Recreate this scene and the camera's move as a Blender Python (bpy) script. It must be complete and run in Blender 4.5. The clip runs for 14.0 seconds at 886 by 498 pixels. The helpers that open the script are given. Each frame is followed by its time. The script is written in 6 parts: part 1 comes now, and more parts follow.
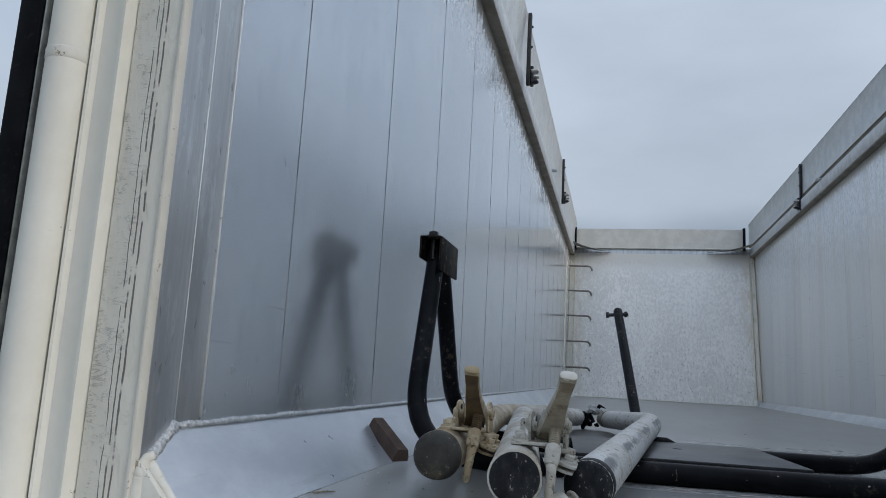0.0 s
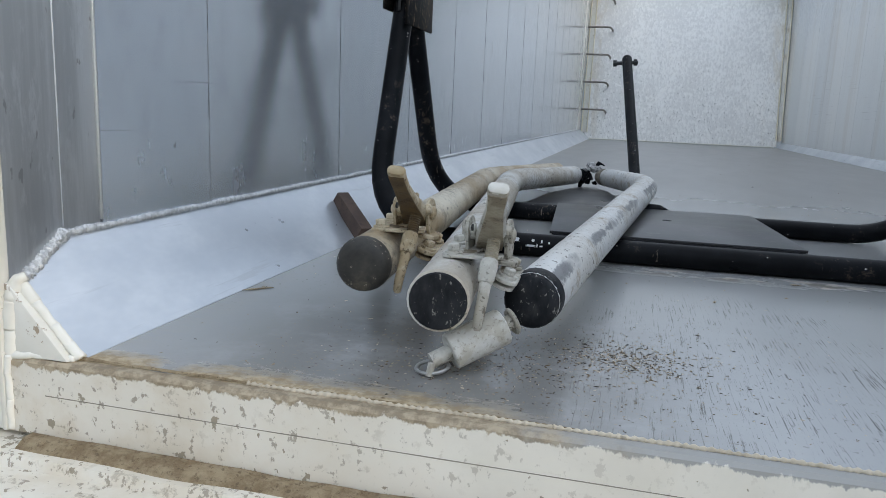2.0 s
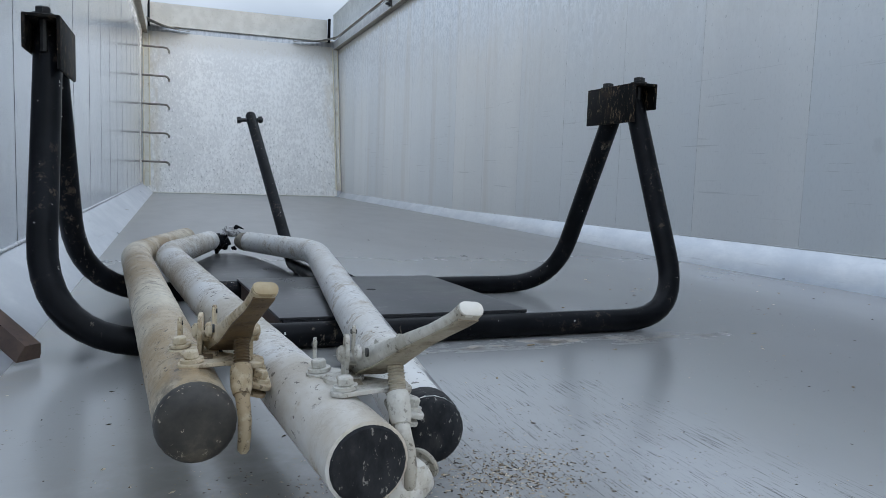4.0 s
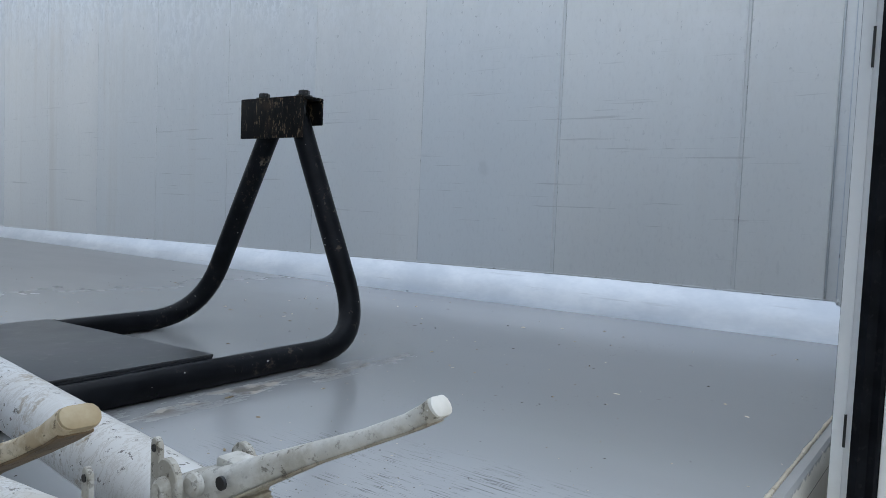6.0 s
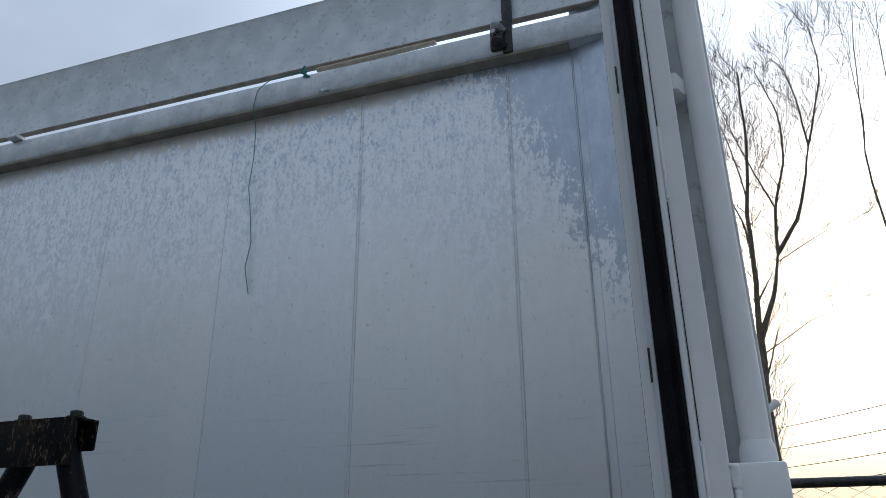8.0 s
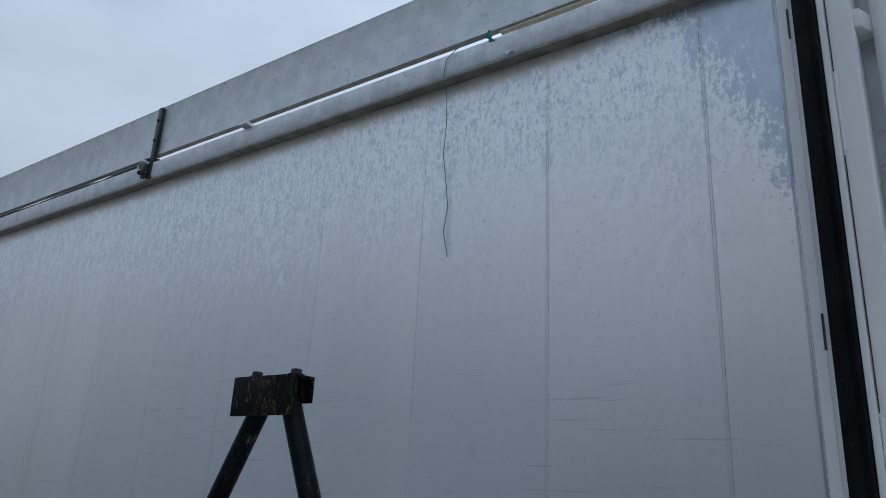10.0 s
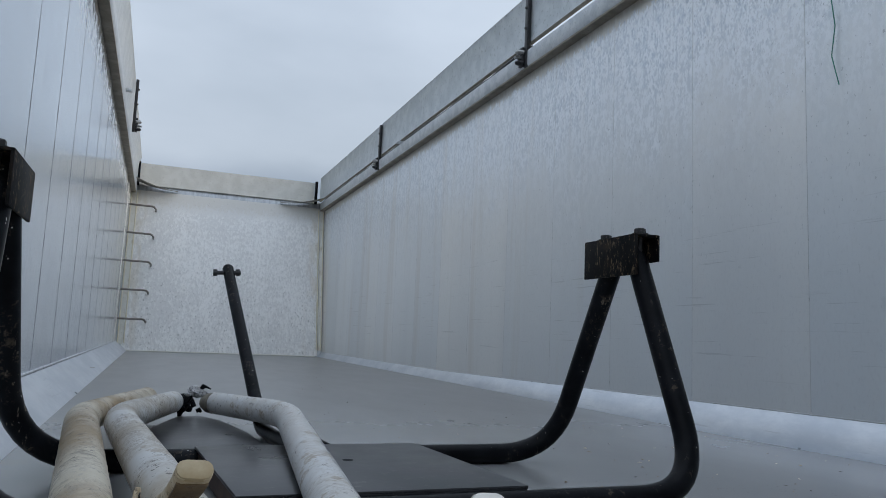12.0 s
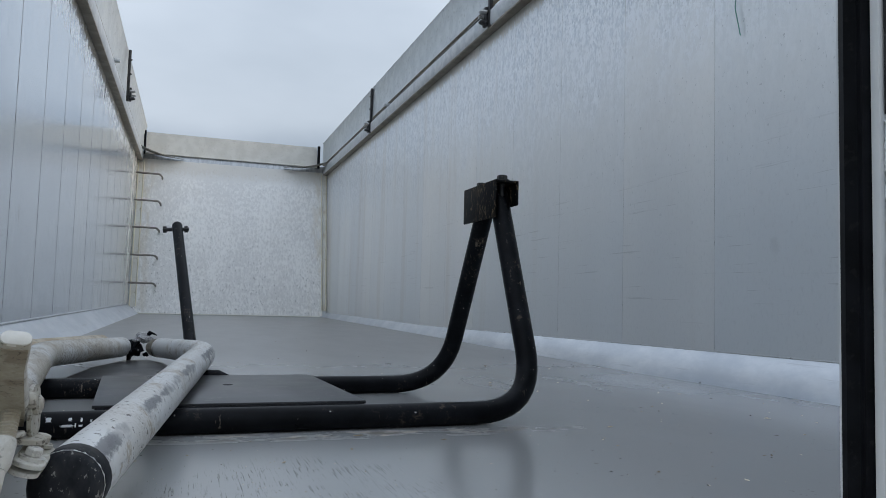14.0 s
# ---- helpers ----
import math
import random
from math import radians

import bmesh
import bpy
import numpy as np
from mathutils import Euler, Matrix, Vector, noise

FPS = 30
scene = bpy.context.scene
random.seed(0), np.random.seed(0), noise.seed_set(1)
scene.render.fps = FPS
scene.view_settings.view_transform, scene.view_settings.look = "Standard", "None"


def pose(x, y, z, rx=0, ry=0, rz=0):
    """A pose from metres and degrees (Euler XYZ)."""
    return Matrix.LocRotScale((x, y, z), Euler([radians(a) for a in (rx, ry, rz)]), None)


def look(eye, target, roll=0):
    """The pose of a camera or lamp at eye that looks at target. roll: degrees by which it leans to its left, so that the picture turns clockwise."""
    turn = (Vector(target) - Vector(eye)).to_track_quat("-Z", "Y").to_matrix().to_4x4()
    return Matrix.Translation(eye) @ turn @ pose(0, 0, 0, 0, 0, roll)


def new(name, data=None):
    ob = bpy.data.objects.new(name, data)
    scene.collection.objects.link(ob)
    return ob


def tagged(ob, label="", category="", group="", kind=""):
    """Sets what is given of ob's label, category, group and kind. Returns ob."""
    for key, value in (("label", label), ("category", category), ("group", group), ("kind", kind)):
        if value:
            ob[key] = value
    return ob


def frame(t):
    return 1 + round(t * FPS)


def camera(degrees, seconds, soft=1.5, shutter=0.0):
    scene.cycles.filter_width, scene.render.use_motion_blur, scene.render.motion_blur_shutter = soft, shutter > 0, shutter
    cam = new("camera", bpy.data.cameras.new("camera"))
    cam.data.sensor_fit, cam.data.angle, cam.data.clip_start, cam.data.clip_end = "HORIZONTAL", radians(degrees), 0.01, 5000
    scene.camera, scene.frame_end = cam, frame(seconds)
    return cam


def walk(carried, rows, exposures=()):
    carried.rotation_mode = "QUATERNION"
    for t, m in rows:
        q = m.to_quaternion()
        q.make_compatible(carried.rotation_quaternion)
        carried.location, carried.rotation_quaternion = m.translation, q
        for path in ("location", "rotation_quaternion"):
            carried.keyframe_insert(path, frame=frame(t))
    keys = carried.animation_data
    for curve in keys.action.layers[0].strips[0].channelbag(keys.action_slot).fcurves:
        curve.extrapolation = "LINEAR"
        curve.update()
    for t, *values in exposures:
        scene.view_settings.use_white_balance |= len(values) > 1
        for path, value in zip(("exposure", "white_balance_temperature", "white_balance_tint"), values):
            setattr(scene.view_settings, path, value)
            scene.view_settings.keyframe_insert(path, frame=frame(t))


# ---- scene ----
cam = camera(62.1, 14.0, 0.8)
PATH = [
    (0, (-0.578, -0.855, 0.215), (-1.037, 1.063, 0.545), 3.1),
    (0.5, (-0.46, -0.712, 0.239), (-1.016, 1.206, 0.342), 2.7),
    (1, (-0.46, -0.647, 0.267), (-1.015, 1.275, 0.246), 2.5),
    (1.5, (-0.49, -0.635, 0.312), (-1.04, 1.269, 0.043), 2.2),
    (2, (-0.508, -0.643, 0.292), (-0.988, 1.263, -0.08), 2.4),
    (2.5, (-0.539, -0.625, 0.271), (-0.594, 1.368, 0.111), 3.0),
    (3, (-0.67, -0.583, 0.272), (-0.475, 1.403, 0.149), 2.3),
    (3.2, (-0.73, -0.565, 0.283), (-0.398, 1.403, 0.157), 2.3),
    (5.3, (-0.917, -0.217, 0.329), (0.254, 1.352, -0.075), 2.7),
    (5.5, (-0.942, -0.195, 0.328), (0.368, 1.264, -0.066), 3.0),
    (6, (-0.946, -0.166, 0.327), (0.662, 1.018, 0.206), 2.4),
    (6.5, (-0.944, -0.174, 0.318), (0.748, 0.864, 0.561), 1.2),
    (7, (-0.922, -0.141, 0.32), (0.822, 0.799, 0.594), 0.5),
    (7.5, (-0.942, -0.105, 0.3), (0.814, 0.542, 1.004), -0.5),
    (7.7, (-0.96, -0.1, 0.298), (0.789, 0.5, 1.06), -0.6),
    (9.8, (-0.971, -0.18, 0.315), (0.656, 0.79, 0.956), 2.4),
    (10, (-0.976, -0.2, 0.315), (0.547, 0.936, 0.941), 2.9),
    (10.5, (-0.977, -0.23, 0.309), (0.305, 1.2, 0.869), 3.7),
    (11, (-0.983, -0.251, 0.312), (0.005, 1.416, 0.807), 3.4),
    (11.5, (-0.953, -0.25, 0.311), (-0.117, 1.544, 0.597), 3.0),
    (12, (-0.801, -0.293, 0.303), (-0.089, 1.56, 0.544), 2.5),
    (12.5, (-0.662, -0.344, 0.287), (-0.073, 1.557, 0.48), 2.2),
    (13, (-0.602, -0.433, 0.269), (-0.003, 1.468, 0.43), 1.9),
    (13.5, (-0.556, -0.524, 0.255), (0.053, 1.375, 0.403), 1.7),
    (14, (-0.511, -0.569, 0.256), (0.135, 1.318, 0.397), 1.6),
]
EXPOSURES = [(0.0, -0.04, 6680, 10), (0.5, 0.2, 6810, 10), (1.0, 0.3, 6810, 10), (1.5, 0.52, 6880, 10), (2.0, 0.54, 6890, 10), (2.5, 0.48, 6650, 10), (3.0, 0.46, 6680, 10), (5.3, 0.82, 6810, 10), (6.5, 0.64, 6810, 10),
             (7.0, 0.44, 6650, 10), (7.7, -0.28, 6480, 10), (9.8, -0.14, 6420, 10), (10.5, -0.02, 6460, 10), (11.0, -0.04, 6510, 10), (11.5, -0.1, 6560, 10), (12.0, 0.12, 6760, 10), (12.5, 0.21, 6780, 10), (14.0, 0.23, 6860, 10)]
walk(cam, [(t, look(eye, target, roll)) for t, eye, target, roll in PATH], EXPOSURES)

# ---------------------------------------------------------------- light
SUN_EL, SUN_AZ = radians(14), radians(102)
world = bpy.data.worlds.new("sky")
scene.world = world
world.use_nodes = True
wn, wl = world.node_tree.nodes, world.node_tree.links
bg = wn["Background"]
sky = wn.new("ShaderNodeTexSky")
sky.sky_type, sky.sun_disc = "NISHITA", False
sky.sun_elevation, sky.sun_rotation = SUN_EL, SUN_AZ
sky.air_density, sky.dust_density, sky.ozone_density = 1.0, 2.5, 1.5
# thin high cloud over the whole sky
wco = wn.new("ShaderNodeTexCoord")
wmap = wn.new("ShaderNodeMapping")
wmap.inputs["Scale"].default_value = (1.0, 1.0, 2.6)
wnoise = wn.new("ShaderNodeTexNoise")
wnoise.inputs["Scale"].default_value, wnoise.inputs["Detail"].default_value = 1.6, 5.0
wramp = wn.new("ShaderNodeMapRange")
wramp.inputs["From Min"].default_value, wramp.inputs["From Max"].default_value = 0.3, 0.75
wramp.inputs["To Min"].default_value, wramp.inputs["To Max"].default_value = 0.50, 0.92
wmix = wn.new("ShaderNodeMix")
wmix.data_type = "RGBA"
wmix.inputs["B"].default_value = (5.34, 6.25, 7.56, 1)
wl.new(wco.outputs["Generated"], wmap.inputs["Vector"])
wl.new(wmap.outputs["Vector"], wnoise.inputs["Vector"])
wl.new(wnoise.outputs["Fac"], wramp.inputs["Value"])
wl.new(wramp.outputs["Result"], wmix.inputs["Factor"])
wl.new(sky.outputs["Color"], wmix.inputs["A"])
wsep = wn.new("ShaderNodeSeparateXYZ")
wl.new(wco.outputs["Generated"], wsep.inputs[0])
wgrad = wn.new("ShaderNodeMapRange")          # an overcast sky brightens towards the zenith
for key, v in (("From Min", 0.0), ("From Max", 1.0), ("To Min", 0.74), ("To Max", 1.85)):
    wgrad.inputs[key].default_value = v
wl.new(wsep.outputs["Z"], wgrad.inputs["Value"])
wmul = wn.new("ShaderNodeVectorMath")
wmul.operation = "SCALE"
wl.new(wmix.outputs["Result"], wmul.inputs[0])
wl.new(wgrad.outputs["Result"], wmul.inputs["Scale"])
# the cloud glows towards the veiled sun
sd = Vector((math.sin(SUN_AZ) * math.cos(SUN_EL), math.cos(SUN_AZ) * math.cos(SUN_EL), math.sin(SUN_EL)))
wdot = wn.new("ShaderNodeVectorMath")
wdot.operation = "DOT_PRODUCT"
wdot.inputs[1].default_value = sd
wl.new(wco.outputs["Generated"], wdot.inputs[0])
wglow = wn.new("ShaderNodeMapRange")
wglow.interpolation_type = "SMOOTHSTEP"
for key, v in (("From Min", 0.45), ("From Max", 1.0), ("To Min", 1.0), ("To Max", 1.85)):
    wglow.inputs[key].default_value = v
wl.new(wdot.outputs["Value"], wglow.inputs["Value"])
wmul2 = wn.new("ShaderNodeVectorMath")
wmul2.operation = "SCALE"
wl.new(wmul.outputs["Vector"], wmul2.inputs[0])
wl.new(wglow.outputs["Result"], wmul2.inputs["Scale"])
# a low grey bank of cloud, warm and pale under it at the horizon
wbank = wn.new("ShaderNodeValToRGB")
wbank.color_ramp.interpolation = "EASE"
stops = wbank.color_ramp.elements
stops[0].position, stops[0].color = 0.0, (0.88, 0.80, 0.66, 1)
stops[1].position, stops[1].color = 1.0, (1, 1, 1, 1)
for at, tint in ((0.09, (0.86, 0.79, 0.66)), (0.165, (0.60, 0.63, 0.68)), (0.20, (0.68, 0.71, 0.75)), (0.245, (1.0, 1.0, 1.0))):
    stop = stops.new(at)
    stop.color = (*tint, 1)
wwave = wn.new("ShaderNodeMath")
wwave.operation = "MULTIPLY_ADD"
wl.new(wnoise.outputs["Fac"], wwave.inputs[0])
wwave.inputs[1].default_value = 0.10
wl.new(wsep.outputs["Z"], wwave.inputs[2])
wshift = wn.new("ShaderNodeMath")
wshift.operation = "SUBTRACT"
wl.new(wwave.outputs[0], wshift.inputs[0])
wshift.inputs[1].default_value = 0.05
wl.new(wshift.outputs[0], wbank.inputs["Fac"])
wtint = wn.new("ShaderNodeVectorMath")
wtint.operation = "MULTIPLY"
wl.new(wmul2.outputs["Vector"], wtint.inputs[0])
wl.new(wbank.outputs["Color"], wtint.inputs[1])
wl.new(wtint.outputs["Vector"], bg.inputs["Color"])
bg.inputs["Strength"].default_value = 0.1

sun = new("sun", bpy.data.lights.new("sun", "SUN"))
sun.data.energy, sun.data.angle, sun.data.color = 0.52, radians(20), (1.0, 0.93, 0.84)
sun.matrix_world = look(sd * 60, (0, 0, 0))


# ---------------------------------------------------------------- materials
class Nodes:
    """A small wrapper to write node materials in few lines; patterns lie in world metres."""

    def __init__(self, name):
        self.mat = bpy.data.materials.new(name)
        self.mat.use_nodes = True
        self.n, self.l = self.mat.node_tree.nodes, self.mat.node_tree.links
        self.b = self.n["Principled BSDF"]
        self.geo = self.n.new("ShaderNodeNewGeometry")
        self.co = self.n.new("ShaderNodeTexCoord")

    def put(self, socket, value):
        if hasattr(value, "links"):
            self.l.new(value, socket)
        else:
            socket.default_value = value

    def pos(self, stretch=(1, 1, 1), local=False):
        m = self.n.new("ShaderNodeMapping")
        self.l.new(self.co.outputs["Object"] if local else self.geo.outputs["Position"], m.inputs["Vector"])
        m.inputs["Scale"].default_value = stretch
        return m.outputs["Vector"]

    def noise(self, scale, detail=4, stretch=(1, 1, 1), rough=0.55, local=False, twist=0.0):
        t = self.n.new("ShaderNodeTexNoise")
        self.l.new(self.pos(stretch, local), t.inputs["Vector"])
        t.inputs["Scale"].default_value, t.inputs["Detail"].default_value = scale, detail
        t.inputs["Roughness"].default_value, t.inputs["Distortion"].default_value = rough, twist
        return t.outputs["Fac"]

    def cells(self, scale, stretch=(1, 1, 1), local=False, out="Color"):
        t = self.n.new("ShaderNodeTexVoronoi")
        self.l.new(self.pos(stretch, local), t.inputs["Vector"])
        t.inputs["Scale"].default_value = scale
        return t.outputs[out]

    def axis(self, k):
        s = self.n.new("ShaderNodeSeparateXYZ")
        self.l.new(self.geo.outputs["Position"], s.inputs[0])
        return s.outputs[k]

    def math(self, op, a, b=0.0, clamp=False):
        m = self.n.new("ShaderNodeMath")
        m.operation, m.use_clamp = op, clamp
        self.put(m.inputs[0], a), self.put(m.inputs[1], b)
        return m.outputs[0]

    def step(self, v, lo, hi, a=0.0, b=1.0):
        m = self.n.new("ShaderNodeMapRange")
        m.interpolation_type = "SMOOTHSTEP"
        self.put(m.inputs["Value"], v)
        for key, x in (("From Min", lo), ("From Max", hi), ("To Min", a), ("To Max", b)):
            m.inputs[key].default_value = x
        return m.outputs["Result"]

    def mix(self, f, a, b):
        m = self.n.new("ShaderNodeMix")
        m.data_type = "RGBA"
        self.put(m.inputs["Factor"], f)
        for key, c in (("A", a), ("B", b)):
            self.put(m.inputs[key], (*c, 1) if isinstance(c, tuple) else c)
        return m.outputs["Result"]

    def chance(self):
        o = self.n.new("ShaderNodeObjectInfo")
        return o.outputs["Random"]

    def done(self, color, rough=0.5, metal=0.0, bump=None, strength=0.2, dist=0.002, **more):
        self.put(self.b.inputs["Base Color"], (*color, 1) if isinstance(color, tuple) else color)
        self.put(self.b.inputs["Roughness"], rough)
        self.put(self.b.inputs["Metallic"], metal)
        for key, v in more.items():
            self.put(self.b.inputs[key.replace("_", " ")], v)
        if bump is not None:
            b = self.n.new("ShaderNodeBump")
            b.inputs["Strength"].default_value, b.inputs["Distance"].default_value = strength, dist
            self.l.new(bump, b.inputs["Height"])
            self.l.new(b.outputs["Normal"], self.b.inputs["Normal"])
        return self.mat


def m_wall(name, gloss, oxide_from):
    """Extruded aluminium: faint rolling marks, flaky pale oxide high up, a washed band under the rail."""
    k = Nodes(name)
    z, y = k.axis("Z"), k.axis("Y")
    broad = k.noise(0.9, 3, (1, 1, 0.35))
    fine = k.noise(26, 5, (1, 1, 0.4), 0.7)
    streak = k.noise(22, 4, (1, 1, 0.25), 0.65)
    flake = k.noise(30, 6, (1, 1, 0.55), 0.78)
    patch = k.noise(5, 4, (1, 1, 0.6), 0.6)
    ragged = k.math("ADD", z, k.math("MULTIPLY", k.math("SUBTRACT", streak, 0.5), 0.22))
    band = k.step(ragged, 1.855, 1.87)                       # washed clean under the rail
    up = k.step(z, oxide_from - 0.5, oxide_from + 0.35)
    pale = k.step(k.math("ADD", k.math("MULTIPLY", flake, 0.75), k.math("MULTIPLY", patch, 0.25)), 0.455, 0.515)
    bare = k.math("MULTIPLY", k.math("MULTIPLY", up, k.step(y, 3.2, 0.6, 0.22, 1.0)), k.math("SUBTRACT", 1.0, pale))
    bloom = k.math("MULTIPLY", up, pale)
    keep = k.math("SUBTRACT", 1.0, band)
    bloom = k.math("MULTIPLY", bloom, keep)
    base = k.mix(k.step(broad, 0.35, 0.68), (0.575, 0.632, 0.70), (0.67, 0.717, 0.77))
    base = k.mix(k.step(k.chance(), 0, 1, 0, 0.3), base, (0.70, 0.72, 0.73))
    base = k.mix(k.step(fine, 0.45, 0.75, 0, 0.3), base, (0.46, 0.49, 0.53))
    base = k.mix(k.math("MULTIPLY", k.step(k.noise(48, 2, (1, 1, 0.6)), 0.72, 0.74), 0.6), base, (0.22, 0.22, 0.23))
    base = k.mix(k.step(k.noise(11, 4, (1, 1, 0.22), 0.6), 0.52, 0.70, 0, 0.14), base, (0.82, 0.84, 0.87))
    base = k.mix(k.math("MULTIPLY", bare, 0.4), base, (0.46, 0.51, 0.58))
    base = k.mix(k.math("MULTIPLY", bloom, 0.9), base, (0.88, 0.90, 0.93))
    base = k.mix(k.math("MULTIPLY", band, 0.6), base, (0.60, 0.58, 0.53))
    # scuffs low down, along the load's way
    scuff = k.step(k.noise(9, 4, (1, 0.16, 6.0), 0.6), 0.68, 0.73)
    scuff = k.math("MULTIPLY", scuff, k.step(z, 0.95, 0.35))
    base = k.mix(k.math("MULTIPLY", scuff, 0.5), base, (0.34, 0.35, 0.37))
    # rust-brown runs by the front corner, a dark dent
    runs = k.math("MULTIPLY", k.step(k.math("ADD", y, k.math("MULTIPLY", k.math("SUBTRACT", streak, 0.5), 2.4)), 7.9, 9.1), k.step(k.noise(6, 4, (1, 1, 0.12), 0.6), 0.36, 0.60, 0.3, 1.0))
    base = k.mix(k.math("MULTIPLY", runs, 0.8), base, (0.62, 0.52, 0.37))
    dent = k.math("ADD", k.math("POWER", k.math("MULTIPLY", k.math("SUBTRACT", y, 2.949), 70.0), 2.0), k.math("POWER", k.math("MULTIPLY", k.math("SUBTRACT", z, 0.578), 22.0), 2.0))
    base = k.mix(k.step(dent, 1.0, 0.3, 0.0, 0.6), base, (0.25, 0.25, 0.26))
    rough = k.math("ADD", gloss, k.math("MULTIPLY", k.math("MAXIMUM", bloom, runs), 0.2))
    rough = k.math("ADD", rough, k.math("MULTIPLY", k.math("SUBTRACT", fine, 0.5), 0.12))
    rough = k.math("ADD", rough, k.step(z, 0.50, 0.15, 0.0, 0.06))     # dulled by the load low down
    metal = k.math("SUBTRACT", 0.76, k.math("MAXIMUM", k.math("MULTIPLY", bloom, 0.35), k.math("MULTIPLY", runs, 0.6)))
    bump = k.math("ADD", k.math("MULTIPLY", fine, 0.5), k.math("MULTIPLY", flake, 0.7))
    rough = k.math("SUBTRACT", rough, k.step(y, 2.0, 5.0, 0.0, 0.05))
    # base colour paler and a little less metallic towards the front end
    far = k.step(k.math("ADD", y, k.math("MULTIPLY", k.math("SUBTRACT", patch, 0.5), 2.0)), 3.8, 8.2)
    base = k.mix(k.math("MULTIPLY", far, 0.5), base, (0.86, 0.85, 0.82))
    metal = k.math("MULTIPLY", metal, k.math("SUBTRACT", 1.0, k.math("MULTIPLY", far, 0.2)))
    across = k.n.new("ShaderNodeCombineXYZ")                # rolled along the wall, so gloss spreads up and down
    across.inputs[2].default_value = 1.0
    return k.done(base, rough, metal, bump, 0.08, 0.002, Anisotropic=k.step(y, 2.0, 4.6, 0.92, 0.0), Tangent=across.outputs[0])


def m_wall_right():
    """Weathered aluminium: plain warm grey below, fine pale flakes and dark pits above, bare blue-grey metal at the rear top corner."""
    k = Nodes("weathered_aluminium_wall")
    z, y = k.axis("Z"), k.axis("Y")
    flake = k.noise(62, 6, (1, 1, 0.6), 0.74)
    coarse = k.noise(24, 5, (1, 1, 0.55), 0.7)
    patch = k.noise(4.5, 4, (1, 1, 0.7), 0.6)
    streak = k.noise(24, 4, (1, 1, 0.28), 0.7)
    fine = k.noise(90, 3, (1, 1, 0.5), 0.6)
    broad = k.noise(0.9, 3, (1, 1, 0.3))
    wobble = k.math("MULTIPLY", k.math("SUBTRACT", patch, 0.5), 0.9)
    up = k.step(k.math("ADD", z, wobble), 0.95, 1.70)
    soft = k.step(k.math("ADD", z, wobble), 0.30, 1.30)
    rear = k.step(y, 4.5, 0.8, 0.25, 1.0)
    mixed = k.math("ADD", k.math("MULTIPLY", flake, 0.6), k.math("MULTIPLY", coarse, 0.4))
    pale = k.math("MULTIPLY", k.math("MULTIPLY", k.step(mixed, 0.478, 0.53), up), k.step(y, 6.0, 1.8, 0.55, 1.0))
    cloud = k.math("MULTIPLY", k.step(coarse, 0.42, 0.62), soft)
    bare = k.math("MULTIPLY", k.math("MULTIPLY", k.step(mixed, 0.468, 0.425), k.step(k.math("ADD", z, k.math("MULTIPLY", wobble, 0.5)), 1.25, 1.80)), rear)
    corner = k.math("ADD", k.math("ADD", y, k.math("MULTIPLY", k.math("SUBTRACT", 2.0, z), 0.50)),
                    k.math("ADD", k.math("MULTIPLY", k.math("SUBTRACT", mixed, 0.5), 1.1), k.math("MULTIPLY", k.math("SUBTRACT", patch, 0.5), 0.35)))
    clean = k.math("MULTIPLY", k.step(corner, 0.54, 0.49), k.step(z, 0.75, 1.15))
    ragged = k.math("ADD", z, k.math("ADD", k.math("MULTIPLY", k.math("SUBTRACT", streak, 0.5), 0.16), k.math("MULTIPLY", k.math("SUBTRACT", flake, 0.5), 0.14)))
    band = k.math("MULTIPLY", k.step(ragged, 1.865, 1.892), k.step(y, 0.55, 0.9))
    keep = k.math("SUBTRACT", 1.0, k.math("MAXIMUM", band, clean))
    pale, bare = k.math("MULTIPLY", pale, keep), k.math("MULTIPLY", bare, keep)
    base = k.mix(k.step(broad, 0.3, 0.7), (0.77, 0.79, 0.80), (0.84, 0.85, 0.845))
    base = k.mix(0.42, base, k.mix(k.chance(), (0.71, 0.75, 0.78), (0.86, 0.845, 0.815)))
    base = k.mix(k.step(k.noise(1.2, 2, (1, 1, 0.04), 0.5), 0.42, 0.60, 0, 0.22), base, (0.56, 0.58, 0.60))
    base = k.mix(k.step(fine, 0.5, 0.75, 0, 0.16), base, (0.55, 0.56, 0.57))
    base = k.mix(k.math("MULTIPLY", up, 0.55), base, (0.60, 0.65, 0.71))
    base = k.mix(k.math("MULTIPLY", cloud, 0.22), base, (0.90, 0.91, 0.92))
    base = k.mix(k.math("MULTIPLY", pale, 0.95), base, (0.93, 0.96, 0.99))
    base = k.mix(k.math("MULTIPLY", bare, 0.85), base, (0.37, 0.43, 0.51))
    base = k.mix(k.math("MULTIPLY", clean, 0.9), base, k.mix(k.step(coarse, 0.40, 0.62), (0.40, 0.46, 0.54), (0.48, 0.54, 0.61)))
    base = k.mix(k.math("MULTIPLY", band, 0.8), base, k.mix(k.step(streak, 0.4, 0.65), (0.50, 0.455, 0.38), (0.60, 0.57, 0.52)))
    pits = k.math("MULTIPLY", k.step(k.noise(75, 3, (1, 1, 0.6), 0.6), 0.665, 0.70), k.step(z, 0.3, 1.6, 0.15, 1.0))
    base = k.mix(k.math("MULTIPLY", pits, 0.6), base, (0.30, 0.31, 0.33))
    scuff = k.step(k.noise(9, 4, (1, 0.2, 8.0), 0.65), 0.625, 0.67)
